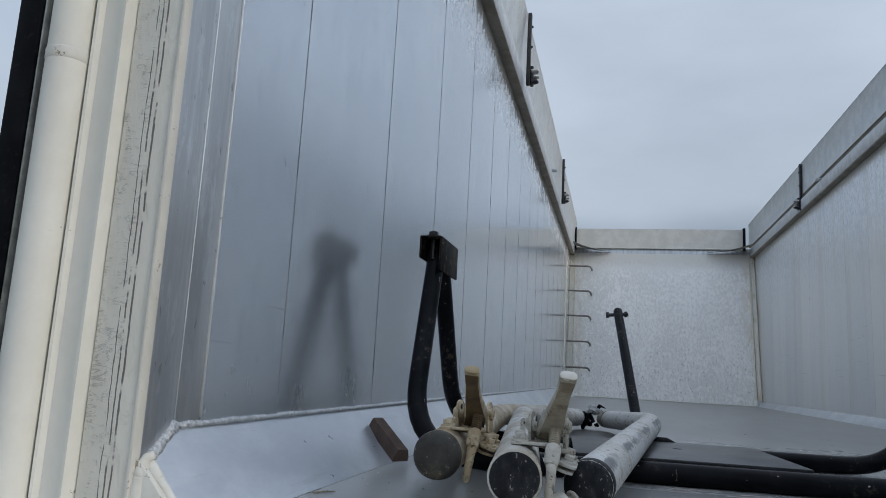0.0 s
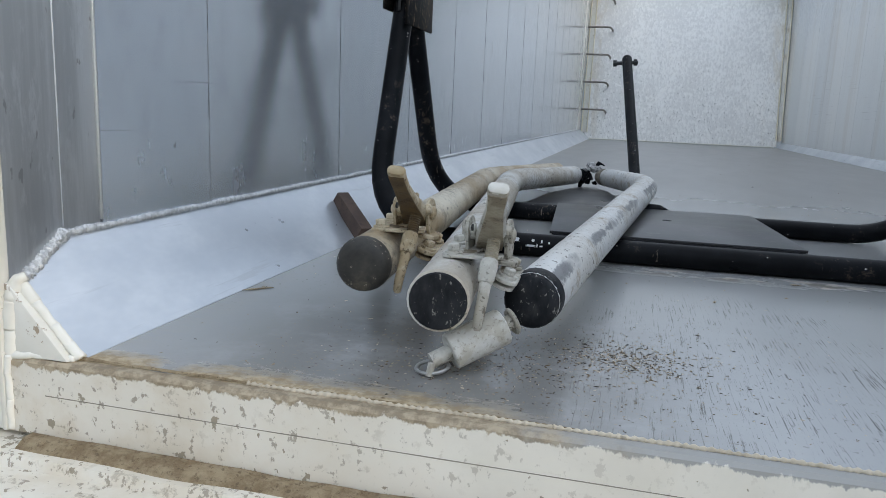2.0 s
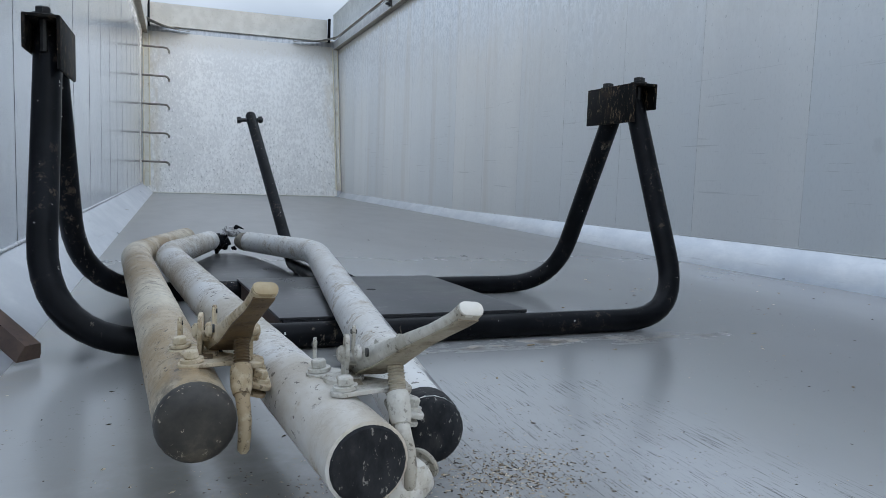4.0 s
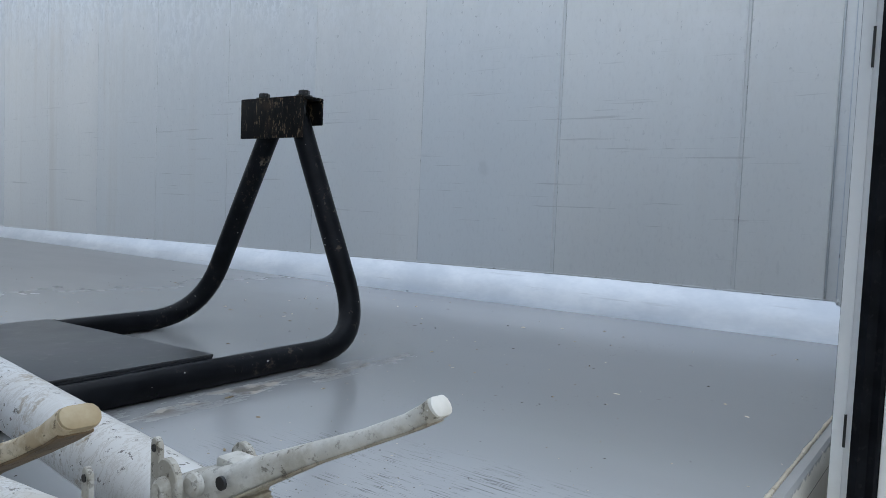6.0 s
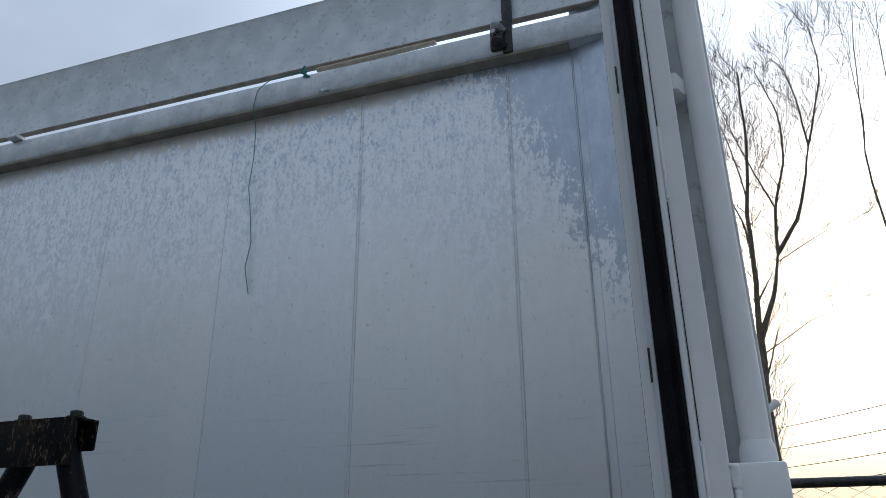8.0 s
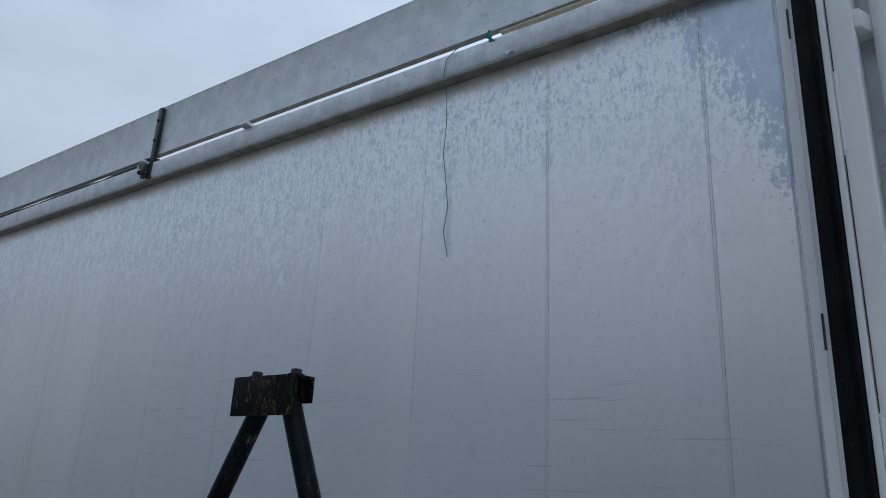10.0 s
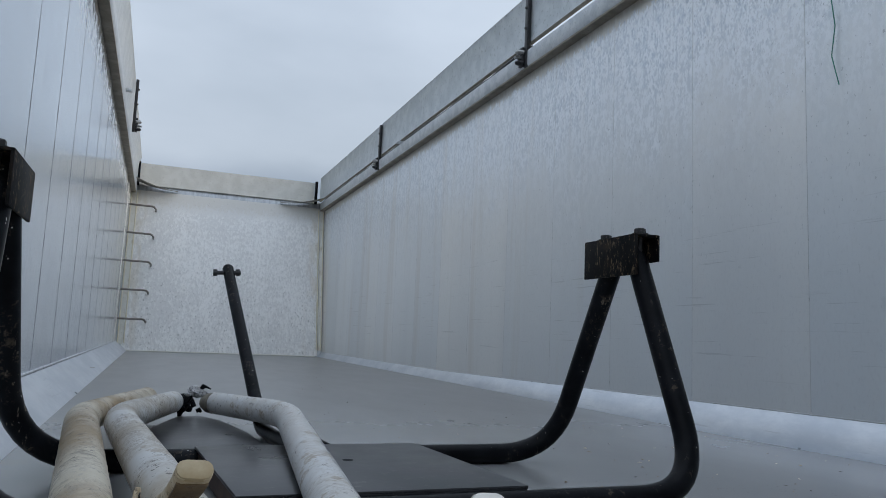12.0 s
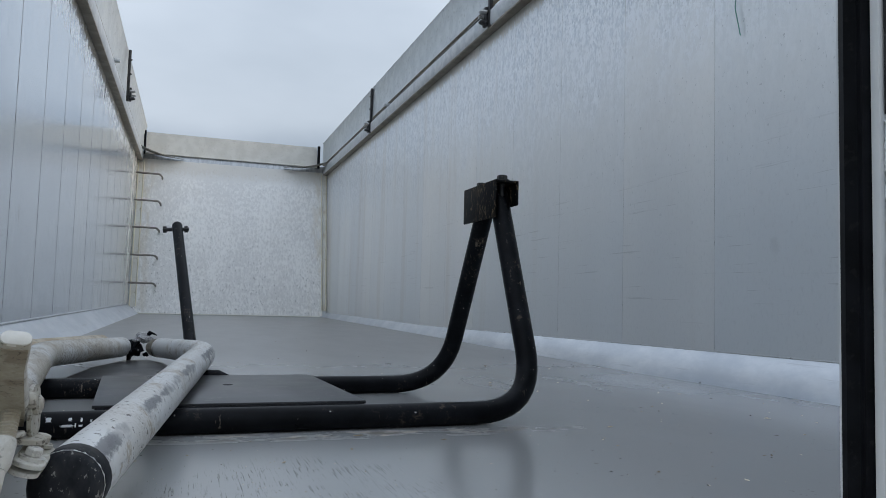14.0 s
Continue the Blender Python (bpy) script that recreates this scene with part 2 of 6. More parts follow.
    scuff = k.math("MULTIPLY", scuff, k.math("MULTIPLY", k.step(z, 1.0, 0.6), k.step(z, 0.15, 0.3)))
    base = k.mix(k.math("MULTIPLY", scuff, 0.30), base, (0.36, 0.36, 0.36))
    smudge = k.math("ADD", k.math("POWER", k.math("MULTIPLY", k.math("SUBTRACT", y, 1.262), 34.0), 2.0), k.math("POWER", k.math("MULTIPLY", k.math("SUBTRACT", z, 0.455), 26.0), 2.0))
    base = k.mix(k.math("MULTIPLY", k.step(k.math("ADD", smudge, k.math("MULTIPLY", k.noise(30, 4, rough=0.7), 2.0)), 2.0, 0.9), 0.16), base, (0.42, 0.43, 0.44))
    runs = k.math("MULTIPLY", k.step(k.noise(5, 4, (1, 1, 0.06), 0.65), 0.52, 0.68), k.step(y, 2.2, 4.5, 0.25, 1.0))
    base = k.mix(k.math("MULTIPLY", runs, 0.30), base, (0.62, 0.58, 0.53))
    rough = k.math("ADD", 0.33, k.math("MULTIPLY", k.math("ADD", pale, k.math("MULTIPLY", fine, 0.4)), 0.2))
    metal = k.math("SUBTRACT", 0.62, k.math("MULTIPLY", k.math("MAXIMUM", pale, band), 0.4))
    bump = k.math("ADD", k.math("MULTIPLY", fine, 0.3), k.math("ADD", k.math("MULTIPLY", flake, 0.7), k.math("MULTIPLY", k.noise(3.2, 1, (1, 1, 0.05)), 2.0)))
    return k.done(base, rough, metal, bump, 0.10, 0.002)


def m_front():
    """Front bulkhead: whitish flaky oxide on grey aluminium, dark specks thickening towards its foot."""
    k = Nodes("mottled_aluminium")
    z, x = k.axis("Z"), k.axis("X")
    flake, cloud = k.noise(38, 6, (1, 1, 0.55), 0.78), k.noise(2.2, 4, (1, 1, 0.6), 0.6)
    mask = k.step(k.math("ADD", flake, k.math("MULTIPLY", k.math("SUBTRACT", cloud, 0.5), 0.35)), 0.43, 0.60)
    clean = k.step(k.math("ADD", z, k.math("MULTIPLY", k.math("SUBTRACT", flake, 0.5), 0.5)), 1.74, 1.88)
    mask = k.math("MULTIPLY", mask, k.math("SUBTRACT", 1.0, clean))
    base = k.mix(mask, (0.80, 0.795, 0.78), (0.99, 0.985, 0.965))
    base = k.mix(k.math("MULTIPLY", clean, 0.6), base, (0.66, 0.63, 0.57))
    low = k.step(k.math("ADD", z, k.math("MULTIPLY", cloud, 0.9)), 1.9, 0.55, 0.3, 1.0)
    speck = k.math("MULTIPLY", k.step(k.noise(48, 4, (1, 1, 0.6), 0.7), 0.605, 0.65), low)
    base = k.mix(k.math("MULTIPLY", speck, 0.75), base, (0.24, 0.235, 0.23))
    edge = k.math("MULTIPLY", k.step(k.math("ABSOLUTE", x), 0.92, 1.12), k.step(k.noise(9, 4, (1, 1, 0.2), 0.6), 0.42, 0.62))
    base = k.mix(k.math("MULTIPLY", edge, 0.5), base, (0.60, 0.52, 0.40))
    return k.done(base, k.math("ADD", 0.35, k.math("MULTIPLY", mask, 0.2)), 0.05, flake, 0.25, 0.002)


def m_floor():
    """Grey worn floor plate with fine drag marks, chips and dried mud at the sill."""
    k = Nodes("worn_floor_plate")
    x, y = k.axis("X"), k.axis("Y")
    broad = k.noise(1.3, 4, (1, 0.4, 1))
    mid = k.noise(6, 4, (1, 0.35, 1), 0.6)
    base = k.mix(k.step(broad, 0.3, 0.7), (0.39, 0.395, 0.40), (0.44, 0.443, 0.44))
    base = k.mix(k.step(mid, 0.40, 0.75, 0, 0.2), base, (0.34, 0.35, 0.365))
    # base colour darker to the right, then darker from y = 1.2 forward
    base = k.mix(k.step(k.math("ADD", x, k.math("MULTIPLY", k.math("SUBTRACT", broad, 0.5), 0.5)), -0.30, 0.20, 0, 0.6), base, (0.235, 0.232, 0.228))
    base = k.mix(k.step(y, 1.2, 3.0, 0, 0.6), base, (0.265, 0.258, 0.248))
    worn = k.math("MULTIPLY", k.math("MULTIPLY", k.step(y, 0.80, 0.35), k.step(k.math("ABSOLUTE", k.math("ADD", x, 0.36)), 0.30, 0.06)), k.step(k.noise(3.5, 3), 0.30, 0.60, 0.45, 1.0))
    base = k.mix(k.math("MULTIPLY", worn, 0.5), base, (0.55, 0.565, 0.585))
    line = k.noise(380, 4, (1, 0.032, 1), 0.75)
    dark = k.math("MULTIPLY", k.math("MULTIPLY", k.step(line, 0.56, 0.61), k.step(k.noise(20, 4, (1, 0.6, 1), 0.7), 0.40, 0.56)), k.step(worn, 0.15, 0.5))
    base = k.mix(k.math("MULTIPLY", dark, 0.75), base, (0.10, 0.095, 0.09))
    soil = k.math("MULTIPLY", k.math("MULTIPLY", k.step(y, 0.62, 0.18), k.step(k.math("ABSOLUTE", k.math("ADD", x, 0.70)), 0.40, 0.12)), k.step(k.noise(7, 5, rough=0.7), 0.28, 0.56, 0.35, 1.0))
    base = k.mix(k.math("MULTIPLY", soil, 0.65), base, (0.155, 0.145, 0.13))
    dots = k.noise(150, 3, rough=0.7)
    base = k.mix(k.math("MULTIPLY", k.math("MULTIPLY", k.step(dots, 0.62, 0.66), soil), 0.7), base, (0.40, 0.32, 0.22))
    grit = k.math("MULTIPLY", k.math("MULTIPLY", k.step(k.noise(110, 2), 0.66, 0.70), k.step(y, 1.6, 0.8)), k.step(k.noise(3.0, 3), 0.5, 0.66))
    base = k.mix(k.math("MULTIPLY", grit, 0.6), base, (0.14, 0.12, 0.10))
    wisp = k.math("ADD", k.math("MULTIPLY", k.noise(9, 6, (0.7, 1.8, 1), 0.8), 0.6), k.math("MULTIPLY", k.noise(70, 5, (0.5, 1.4, 1), 0.85), 0.4))
    mud_line = k.math("ADD", y, k.math("MULTIPLY", k.math("SUBTRACT", wisp, 0.5), 0.16))
    mud = k.math("MULTIPLY", k.step(mud_line, 0.074, 0.026), k.step(k.math("ADD", x, k.math("MULTIPLY", wisp, 0.2)), -0.42, -0.60))
    mud = k.math("MULTIPLY", mud, k.step(k.math("ABSOLUTE", k.math("ADD", x, k.math("ADD", 0.935, k.math("MULTIPLY", wisp, 0.09)))), 0.004, 0.022, 0.15, 1.0))
    film = k.math("MULTIPLY", k.step(k.math("ABSOLUTE", k.math("ADD", x, 1.09)), 0.10, 0.0), k.step(wisp, 0.40, 0.58))
    base = k.mix(k.math("MULTIPLY", film, 0.35), base, (0.45, 0.42, 0.36))
    base = k.mix(k.math("MULTIPLY", mud, 0.9), base, k.mix(k.step(k.noise(60, 4, rough=0.7), 0.40, 0.62), (0.37, 0.27, 0.15), (0.56, 0.45, 0.295)))
    edge = k.math("MULTIPLY", k.step(k.math("ABSOLUTE", k.math("SUBTRACT", y, 0.815)), 0.055, 0.01), k.step(k.math("ABSOLUTE", k.math("ADD", x, 0.15)), 0.50, 0.25))
    caked = k.math("MULTIPLY", edge, k.step(k.noise(14, 5, (0.6, 1.6, 1), 0.7), 0.44, 0.60))
    base = k.mix(k.math("MULTIPLY", caked, 0.75), base, k.mix(k.step(k.noise(21, 4), 0.50, 0.58), (0.13, 0.105, 0.08), (0.55, 0.48, 0.40)))
    rough = k.math("ADD", k.step(y, 1.3, 3.2, 0.13, 0.30), k.math("MULTIPLY", mid, 0.13))
    rough = k.math("ADD", rough, k.math("MULTIPLY", k.math("MAXIMUM", mud, caked), 0.5))
    bump = k.math("SUBTRACT", k.math("MULTIPLY", mid, 0.04), dark)
    return k.done(base, rough, 0.12, bump, 0.12, 0.0015, IOR=1.38)


def m_bright():
    k = Nodes("bright_aluminium")
    mid = k.noise(5, 5, (1, 0.5, 1), 0.7)
    drag = k.noise(22, 4, (2, 0.12, 2), 0.7)
    base = k.mix(k.step(mid, 0.35, 0.7), (0.55, 0.59, 0.645), (0.72, 0.75, 0.79))
    base = k.mix(k.step(drag, 0.60, 0.70, 0, 0.45), base, (0.45, 0.47, 0.5))
    return k.done(base, k.math("ADD", 0.22, k.math("MULTIPLY", mid, 0.16)), 0.55, mid, 0.08, 0.002)


def m_metal(name, a, b, rough, metal, scale=14, dirt=(0.2, 0.19, 0.17), amount=0.3, local=False):
    k = Nodes(name)
    n1, n2 = k.noise(scale, 5, local=local), k.noise(scale * 5, 3, local=local)
    base = k.mix(k.step(n1, 0.35, 0.68), a, b)
    base = k.mix(k.math("MULTIPLY", k.step(n2, 0.58, 0.70), amount), base, dirt)
    return k.done(base, k.math("ADD", rough, k.math("MULTIPLY", k.math("SUBTRACT", n1, 0.5), 0.25)), metal,
                  k.math("ADD", n1, n2), 0.12, 0.0015)


def m_paint(name, a, b, chip, amount=0.66, scale=9.0, dirt=(0.42, 0.36, 0.27), grime=0.35, stretch=(1, 1, 1), rough=0.45):
    """Old paint: two tones, grime clouds, dark chips."""
    k = Nodes(name)
    n1 = k.noise(scale, 5, stretch, 0.65)
    n2 = k.noise(scale * 4.5, 5, stretch, 0.75)
    n3 = k.noise(scale * 0.35, 3)
    base = k.mix(k.step(n1, 0.3, 0.7), a, b)
    base = k.mix(k.math("MULTIPLY", k.step(k.math("ADD", k.math("MULTIPLY", n3, 0.6), k.math("MULTIPLY", n1, 0.4)), 0.5, 0.68), grime), base, dirt)
    chips = k.step(k.math("ADD", k.math("MULTIPLY", n2, 0.75), k.math("MULTIPLY", n1, 0.25)), amount, amount + 0.025)
    base = k.mix(k.math("MULTIPLY", chips, 0.85), base, chip)
    return k.done(base, k.math("ADD", rough, k.math("MULTIPLY", n1, 0.2)), 0.0,
                  k.math("SUBTRACT", k.math("MULTIPLY", n1, 0.4), chips), 0.25, 0.0012)


def m_tube(name, a, b, stain, amount, crease, scrape=None, soot=False):
    """White tube paint: brown stains, rubbed grey runs along the tube, creases across it, dark nicks."""
    k = Nodes(name)
    y = k.axis("Y")
    n1, n2, n3 = k.noise(16, 5, (1, 0.5, 1), 0.65), k.noise(5.5, 4, (1, 0.6, 1)), k.noise(120, 4, rough=0.7)
    base = k.mix(k.step(n1, 0.3, 0.7), a, b)
    base = k.mix(k.math("MULTIPLY", k.step(k.math("ADD", k.math("MULTIPLY", n2, 0.6), k.math("MULTIPLY", n1, 0.4)), 0.39, 0.60), amount), base, stain)
    run = k.math("MULTIPLY", k.step(k.noise(12, 4, (1.6, 0.16, 1.6), 0.6), 0.585, 0.65), k.step(k.noise(90, 4, (1, 0.4, 1), 0.75), 0.46, 0.58))
    base = k.mix(k.math("MULTIPLY", run, 0.6 if crease < 0.5 else 0.35), base, (0.17, 0.165, 0.165) if crease < 0.5 else (0.34, 0.32, 0.30))
    fold = k.noise(30, 5, (0.7, 1.35, 0.7), 0.7, twist=1.6)
    where = k.math("MULTIPLY", k.step(k.noise(4, 3), 0.40, 0.55), k.step(y, 0.25, 0.55, 0.25, 1.0))
    folds = k.math("MULTIPLY", k.step(k.math("ABSOLUTE", k.math("SUBTRACT", fold, 0.5)), 0.035, 0.008), where)
    base = k.mix(k.math("MULTIPLY", folds, crease), base, (0.33, 0.27, 0.20))
    nick = k.math("MULTIPLY", k.step(k.noise(110, 4, (1, 0.7, 1), 0.65), 0.615, 0.64), k.step(k.noise(9, 3), 0.40, 0.52))
    base = k.mix(k.math("MULTIPLY", nick, 0.9), base, (0.10, 0.085, 0.07))
    blot = k.math("MULTIPLY", k.step(k.noise(22, 4, (1, 0.7, 1), 0.6), 0.60, 0.66), k.step(n3, 0.40, 0.55))
    base = k.mix(k.math("MULTIPLY", blot, 0.7), base, (0.36, 0.28, 0.18))
    if soot:                                                 # black rubber smears behind the end boot
        smear = k.math("MULTIPLY", k.step(k.math("ADD", y, k.math("MULTIPLY", k.math("SUBTRACT", n1, 0.5), 0.30)), 0.345, 0.215), k.step(k.noise(34, 5, (1, 0.6, 1), 0.7), 0.42, 0.60))
        base = k.mix(k.math("MULTIPLY", smear, 0.8), base, (0.085, 0.072, 0.055))
        blots = k.math("MULTIPLY", k.step(k.noise(26, 5, (1, 1.3, 1), 0.7), 0.56, 0.63), k.step(k.noise(5, 3), 0.42, 0.55))
        base = k.mix(k.math("MULTIPLY", blots, 0.6), base, (0.16, 0.125, 0.085))
    if scrape:                                               # one long rubbed line beside the tube's top
        x0, slope, height = scrape
        off = k.math("SUBTRACT", k.axis("X"), k.math("ADD", k.math("MULTIPLY", y, slope), x0))
        near = k.math("ADD", k.math("ABSOLUTE", off), k.math("MULTIPLY", k.math("SUBTRACT", k.noise(26, 5, (1, 0.5, 1), 0.75), 0.5), 0.030))
        rub = k.math("MULTIPLY", k.step(near, 0.0065, 0.0030), k.step(k.axis("Z"), height - 0.006, height))
        rub = k.math("MULTIPLY", rub, k.step(k.noise(13, 4, (0.6, 0.5, 0.6), 0.6), 0.42, 0.56))
        base = k.mix(k.math("MULTIPLY", rub, 0.85), base, (0.15, 0.15, 0.16))
    bump = k.math("SUBTRACT", k.math("ADD", k.math("MULTIPLY", n1, 0.5), k.math("MULTIPLY", fold, 1.1 * crease)), k.math("ADD", k.math("MULTIPLY", run, 0.6), k.math("ADD", nick, k.math("MULTIPLY", folds, crease))))
    return k.done(base, k.math("ADD", 0.34, k.math("MULTIPLY", n1, 0.25)), 0.0, bump, 0.45, 0.0016)


def m_grubby(name, a, b, stain, dark, cover):
    """Handled paint: brown grease smears over most of it, dense dark specks, rubbed pale spots."""
    k = Nodes(name)
    n1, n2, n3 = k.noise(45, 5, rough=0.7), k.noise(16, 4, rough=0.6), k.noise(150, 4, rough=0.7)
    base = k.mix(k.step(n1, 0.35, 0.65), a, b)
    smear = k.step(k.math("ADD", k.math("MULTIPLY", n2, 0.55), k.math("MULTIPLY", n1, 0.45)), 0.56 - cover * 0.16, 0.62 - cover * 0.10)
    base = k.mix(k.math("MULTIPLY", smear, 0.8), base, stain)
    specks = k.math("MULTIPLY", k.step(n3, 0.56, 0.62), k.step(n2, 0.36, 0.56, 0.25, 1.0))
    base = k.mix(k.math("MULTIPLY", specks, 0.8), base, dark)
    return k.done(base, k.math("ADD", 0.45, k.math("MULTIPLY", n1, 0.3)), 0.0, k.math("SUBTRACT", n1, specks), 0.5, 0.0015)


def m_black():
    """Black paint on tube: bluish sheen, long pale and rusty rubs, small chips."""
    k = Nodes("scuffed_black_paint")
    n1, n2 = k.noise(11, 5), k.noise(48, 5, rough=0.75)
    base = k.mix(k.step(n1, 0.35, 0.7), (0.004, 0.0046, 0.006), (0.011, 0.012, 0.015))
    rub = k.math("MULTIPLY", k.step(n2, 0.53, 0.62), k.step(n1, 0.54, 0.64))
    base = k.mix(k.math("MULTIPLY", rub, 0.45), base, (0.15, 0.12, 0.09))
    scrape = k.math("MULTIPLY", k.step(k.noise(60, 4, (1.6, 1.6, 0.35), 0.75), 0.60, 0.66), k.step(k.noise(6, 3, (1, 1, 0.5)), 0.50, 0.62))
    base = k.mix(k.math("MULTIPLY", scrape, 0.55), base, (0.30, 0.26, 0.21))
    flecks = k.step(k.noise(110, 2), 0.745, 0.765)
    base = k.mix(k.math("MULTIPLY", flecks, 0.8), base, (0.7, 0.7, 0.68))
    return k.done(base, k.math("ADD", 0.20, k.math("MULTIPLY", n1, 0.26)), 0.0, k.math("ADD", n1, n2), 0.12, 0.0012, IOR=1.20)


def m_residue():
    """Torn seal residue on cream paint: black glue lines down the post."""
    k = Nodes("torn_seal_residue")
    x = k.axis("X")
    n1, n2 = k.noise(30, 5, (1, 1, 0.35), 0.7), k.noise(14, 5, (2.5, 2.5, 0.8), 0.75, twist=1.2)
    base = k.mix(k.step(n1, 0.3, 0.7), (0.78, 0.765, 0.70), (0.86, 0.845, 0.78))
    base = k.mix(k.step(n2, 0.52, 0.66, 0, 0.3), base, (0.52, 0.50, 0.44))
    base = k.mix(k.step(x, -1.204, -1.222, 0, 0.2), base, (0.62, 0.625, 0.59))
    lines = None
    for at, width in ((1.200, 0.0010), (1.208, 0.0008), (1.216, 0.0005)):
        off = k.math("ABSOLUTE", k.math("ADD", x, k.math("ADD", at, k.math("MULTIPLY", k.math("SUBTRACT", n1, 0.5), 0.008))))
        line = k.math("MULTIPLY", k.step(off, width * 1.8, width), k.step(k.noise(11 + 6000 * width, 4, (0.2, 0.2, 1.0)), 0.42, 0.48))
        lines = line if lines is None else k.math("MAXIMUM", lines, line)
    web = k.noise(30, 5, (0.7, 0.7, 2.6), 0.65, twist=0.8)
    crack = k.math("MULTIPLY", k.step(k.math("ABSOLUTE", k.math("SUBTRACT", web, 0.5)), 0.030, 0.008), k.step(n2, 0.42, 0.58))
    crack = k.math("MULTIPLY", crack, k.step(x, -1.198, -1.212))
    base = k.mix(k.math("MULTIPLY", crack, 0.5), base, (0.27, 0.27, 0.25))
    base = k.mix(k.math("MULTIPLY", lines, 0.85), base, (0.06, 0.06, 0.06))
    return k.done(base, 0.6, 0.0, k.math("ADD", n1, n2), 0.4, 0.003)


M_WALL_L = m_wall("smooth_aluminium_wall", 0.20, 1.75)
M_WALL_R = m_wall_right()
M_FRONT = m_front()
M_FLOOR = m_floor()
M_BRIGHT = m_bright()
def m_lumps():
    """Coarse weld metal: bright lumps, dark pits between them."""
    k = Nodes("weld_metal")
    n1, n2 = k.noise(120, 4, rough=0.7), k.noise(45, 4, rough=0.7)
    base = k.mix(k.step(n1, 0.35, 0.62), (0.55, 0.56, 0.57), (0.84, 0.85, 0.86))
    base = k.mix(k.math("MULTIPLY", k.step(n2, 0.58, 0.66), 0.5), base, (0.28, 0.27, 0.26))
    return k.done(base, 0.36, 0.6, k.math("ADD", n1, n2), 0.9, 0.005)


def m_sill():
    """White sill paint: ragged bare edge on top, grey chips low down, yellow dirt at its end."""
    k = Nodes("chipped_sill_paint")
    x, z = k.axis("X"), k.axis("Z")
    n1, n2 = k.noise(14, 5, rough=0.65), k.noise(60, 4, rough=0.7)
    base = k.mix(k.step(n1, 0.3, 0.7), (0.72, 0.685, 0.61), (0.84, 0.81, 0.745))
    dirt = k.math("MULTIPLY", k.step(k.math("ADD", k.math("MULTIPLY", n1, 0.6), k.math("MULTIPLY", k.noise(5, 4), 0.4)), 0.40, 0.60), k.step(x, -0.55, -1.05, 0.35, 1.0))
    base = k.mix(k.math("MULTIPLY", dirt, 0.6), base, (0.54, 0.46, 0.34))
    dust = k.math("MULTIPLY", k.step(n2, 0.56, 0.66), dirt)
    base = k.mix(k.math("MULTIPLY", dust, 0.75), base, (0.30, 0.25, 0.18))
    spots = k.math("MULTIPLY", k.step(k.noise(85, 4, (1, 1, 0.7), 0.65), 0.585, 0.63), k.step(x, -0.35, -0.95, 0.15, 1.0))
    base = k.mix(k.math("MULTIPLY", spots, 0.75), base, (0.24, 0.20, 0.15))
    chip = k.step(k.math("ADD", k.noise(48, 4, (1, 1, 0.8), 0.6), k.step(z, -0.045, -0.085, 0.0, 0.06)), 0.665, 0.685)
    base = k.mix(k.math("MULTIPLY", chip, 0.85), base, (0.26, 0.215, 0.15))
    ragged = k.math("ADD", z, k.math("MULTIPLY", k.math("SUBTRACT", k.noise(30, 5, (1, 1, 0.5), 0.7), 0.5), 0.036))
    bare = k.step(ragged, -0.0085, -0.0055)
    base = k.mix(k.math("MULTIPLY", bare, 0.95), base, k.mix(k.step(k.math("ADD", x, k.math("MULTIPLY", n1, 0.4)), -0.42, -0.25), k.mix(k.step(n2, 0.4, 0.62), (0.23, 0.175, 0.11), (0.42, 0.34, 0.235)), (0.34, 0.34, 0.335)))
    return k.done(base, k.math("ADD", 0.42, k.math("MULTIPLY", n1, 0.25)), 0.0, k.math("SUBTRACT", k.math("MULTIPLY", n2, 0.3), k.math("MAXIMUM", chip, bare)), 0.35, 0.0012)


M_WELD = m_lumps()
def m_post():
    """Dull post aluminium with vertical rubs and pale oxide flakes."""
    k = Nodes("post_aluminium")
    rub = k.noise(20, 5, (1, 1, 0.07), 0.65)
    cloud, flake = k.noise(3, 4, (1, 1, 0.4)), k.noise(40, 5, (1, 1, 0.35), 0.75)
    base = k.mix(k.step(rub, 0.35, 0.65), (0.43, 0.45, 0.47), (0.60, 0.62, 0.64))
    base = k.mix(k.math("MULTIPLY", k.math("MULTIPLY", k.step(flake, 0.50, 0.66), k.step(cloud, 0.46, 0.60)), 0.35), base, (0.78, 0.80, 0.82))
    base = k.mix(k.math("MULTIPLY", k.step(k.noise(55, 3, (1, 1, 0.5)), 0.66, 0.70), 0.6), base, (0.22, 0.22, 0.22))
    return k.done(base, k.math("ADD", 0.24, k.math("MULTIPLY", rub, 0.2)), 0.75, k.math("ADD", rub, flake), 0.10, 0.0015)


M_STRIP = m_post()
M_RAIL = m_metal("rail_aluminium", (0.52, 0.55, 0.575), (0.68, 0.70, 0.715), 0.42, 0.4, 16, (0.3, 0.29, 0.28), 0.5)
M_BOARD = m_metal("galvanised_board", (0.52, 0.555, 0.575), (0.63, 0.66, 0.675), 0.46, 0.35, 10, (0.28, 0.29, 0.28), 0.5)
M_BOARD_F = m_metal("cream_board", (0.60, 0.58, 0.53), (0.68, 0.66, 0.61), 0.5, 0.25, 8, (0.45, 0.42, 0.36), 0.35)
M_CREAM = m_paint("cream_paint", (0.80, 0.785, 0.72), (0.86, 0.85, 0.79), (0.25, 0.22, 0.17), 0.64)
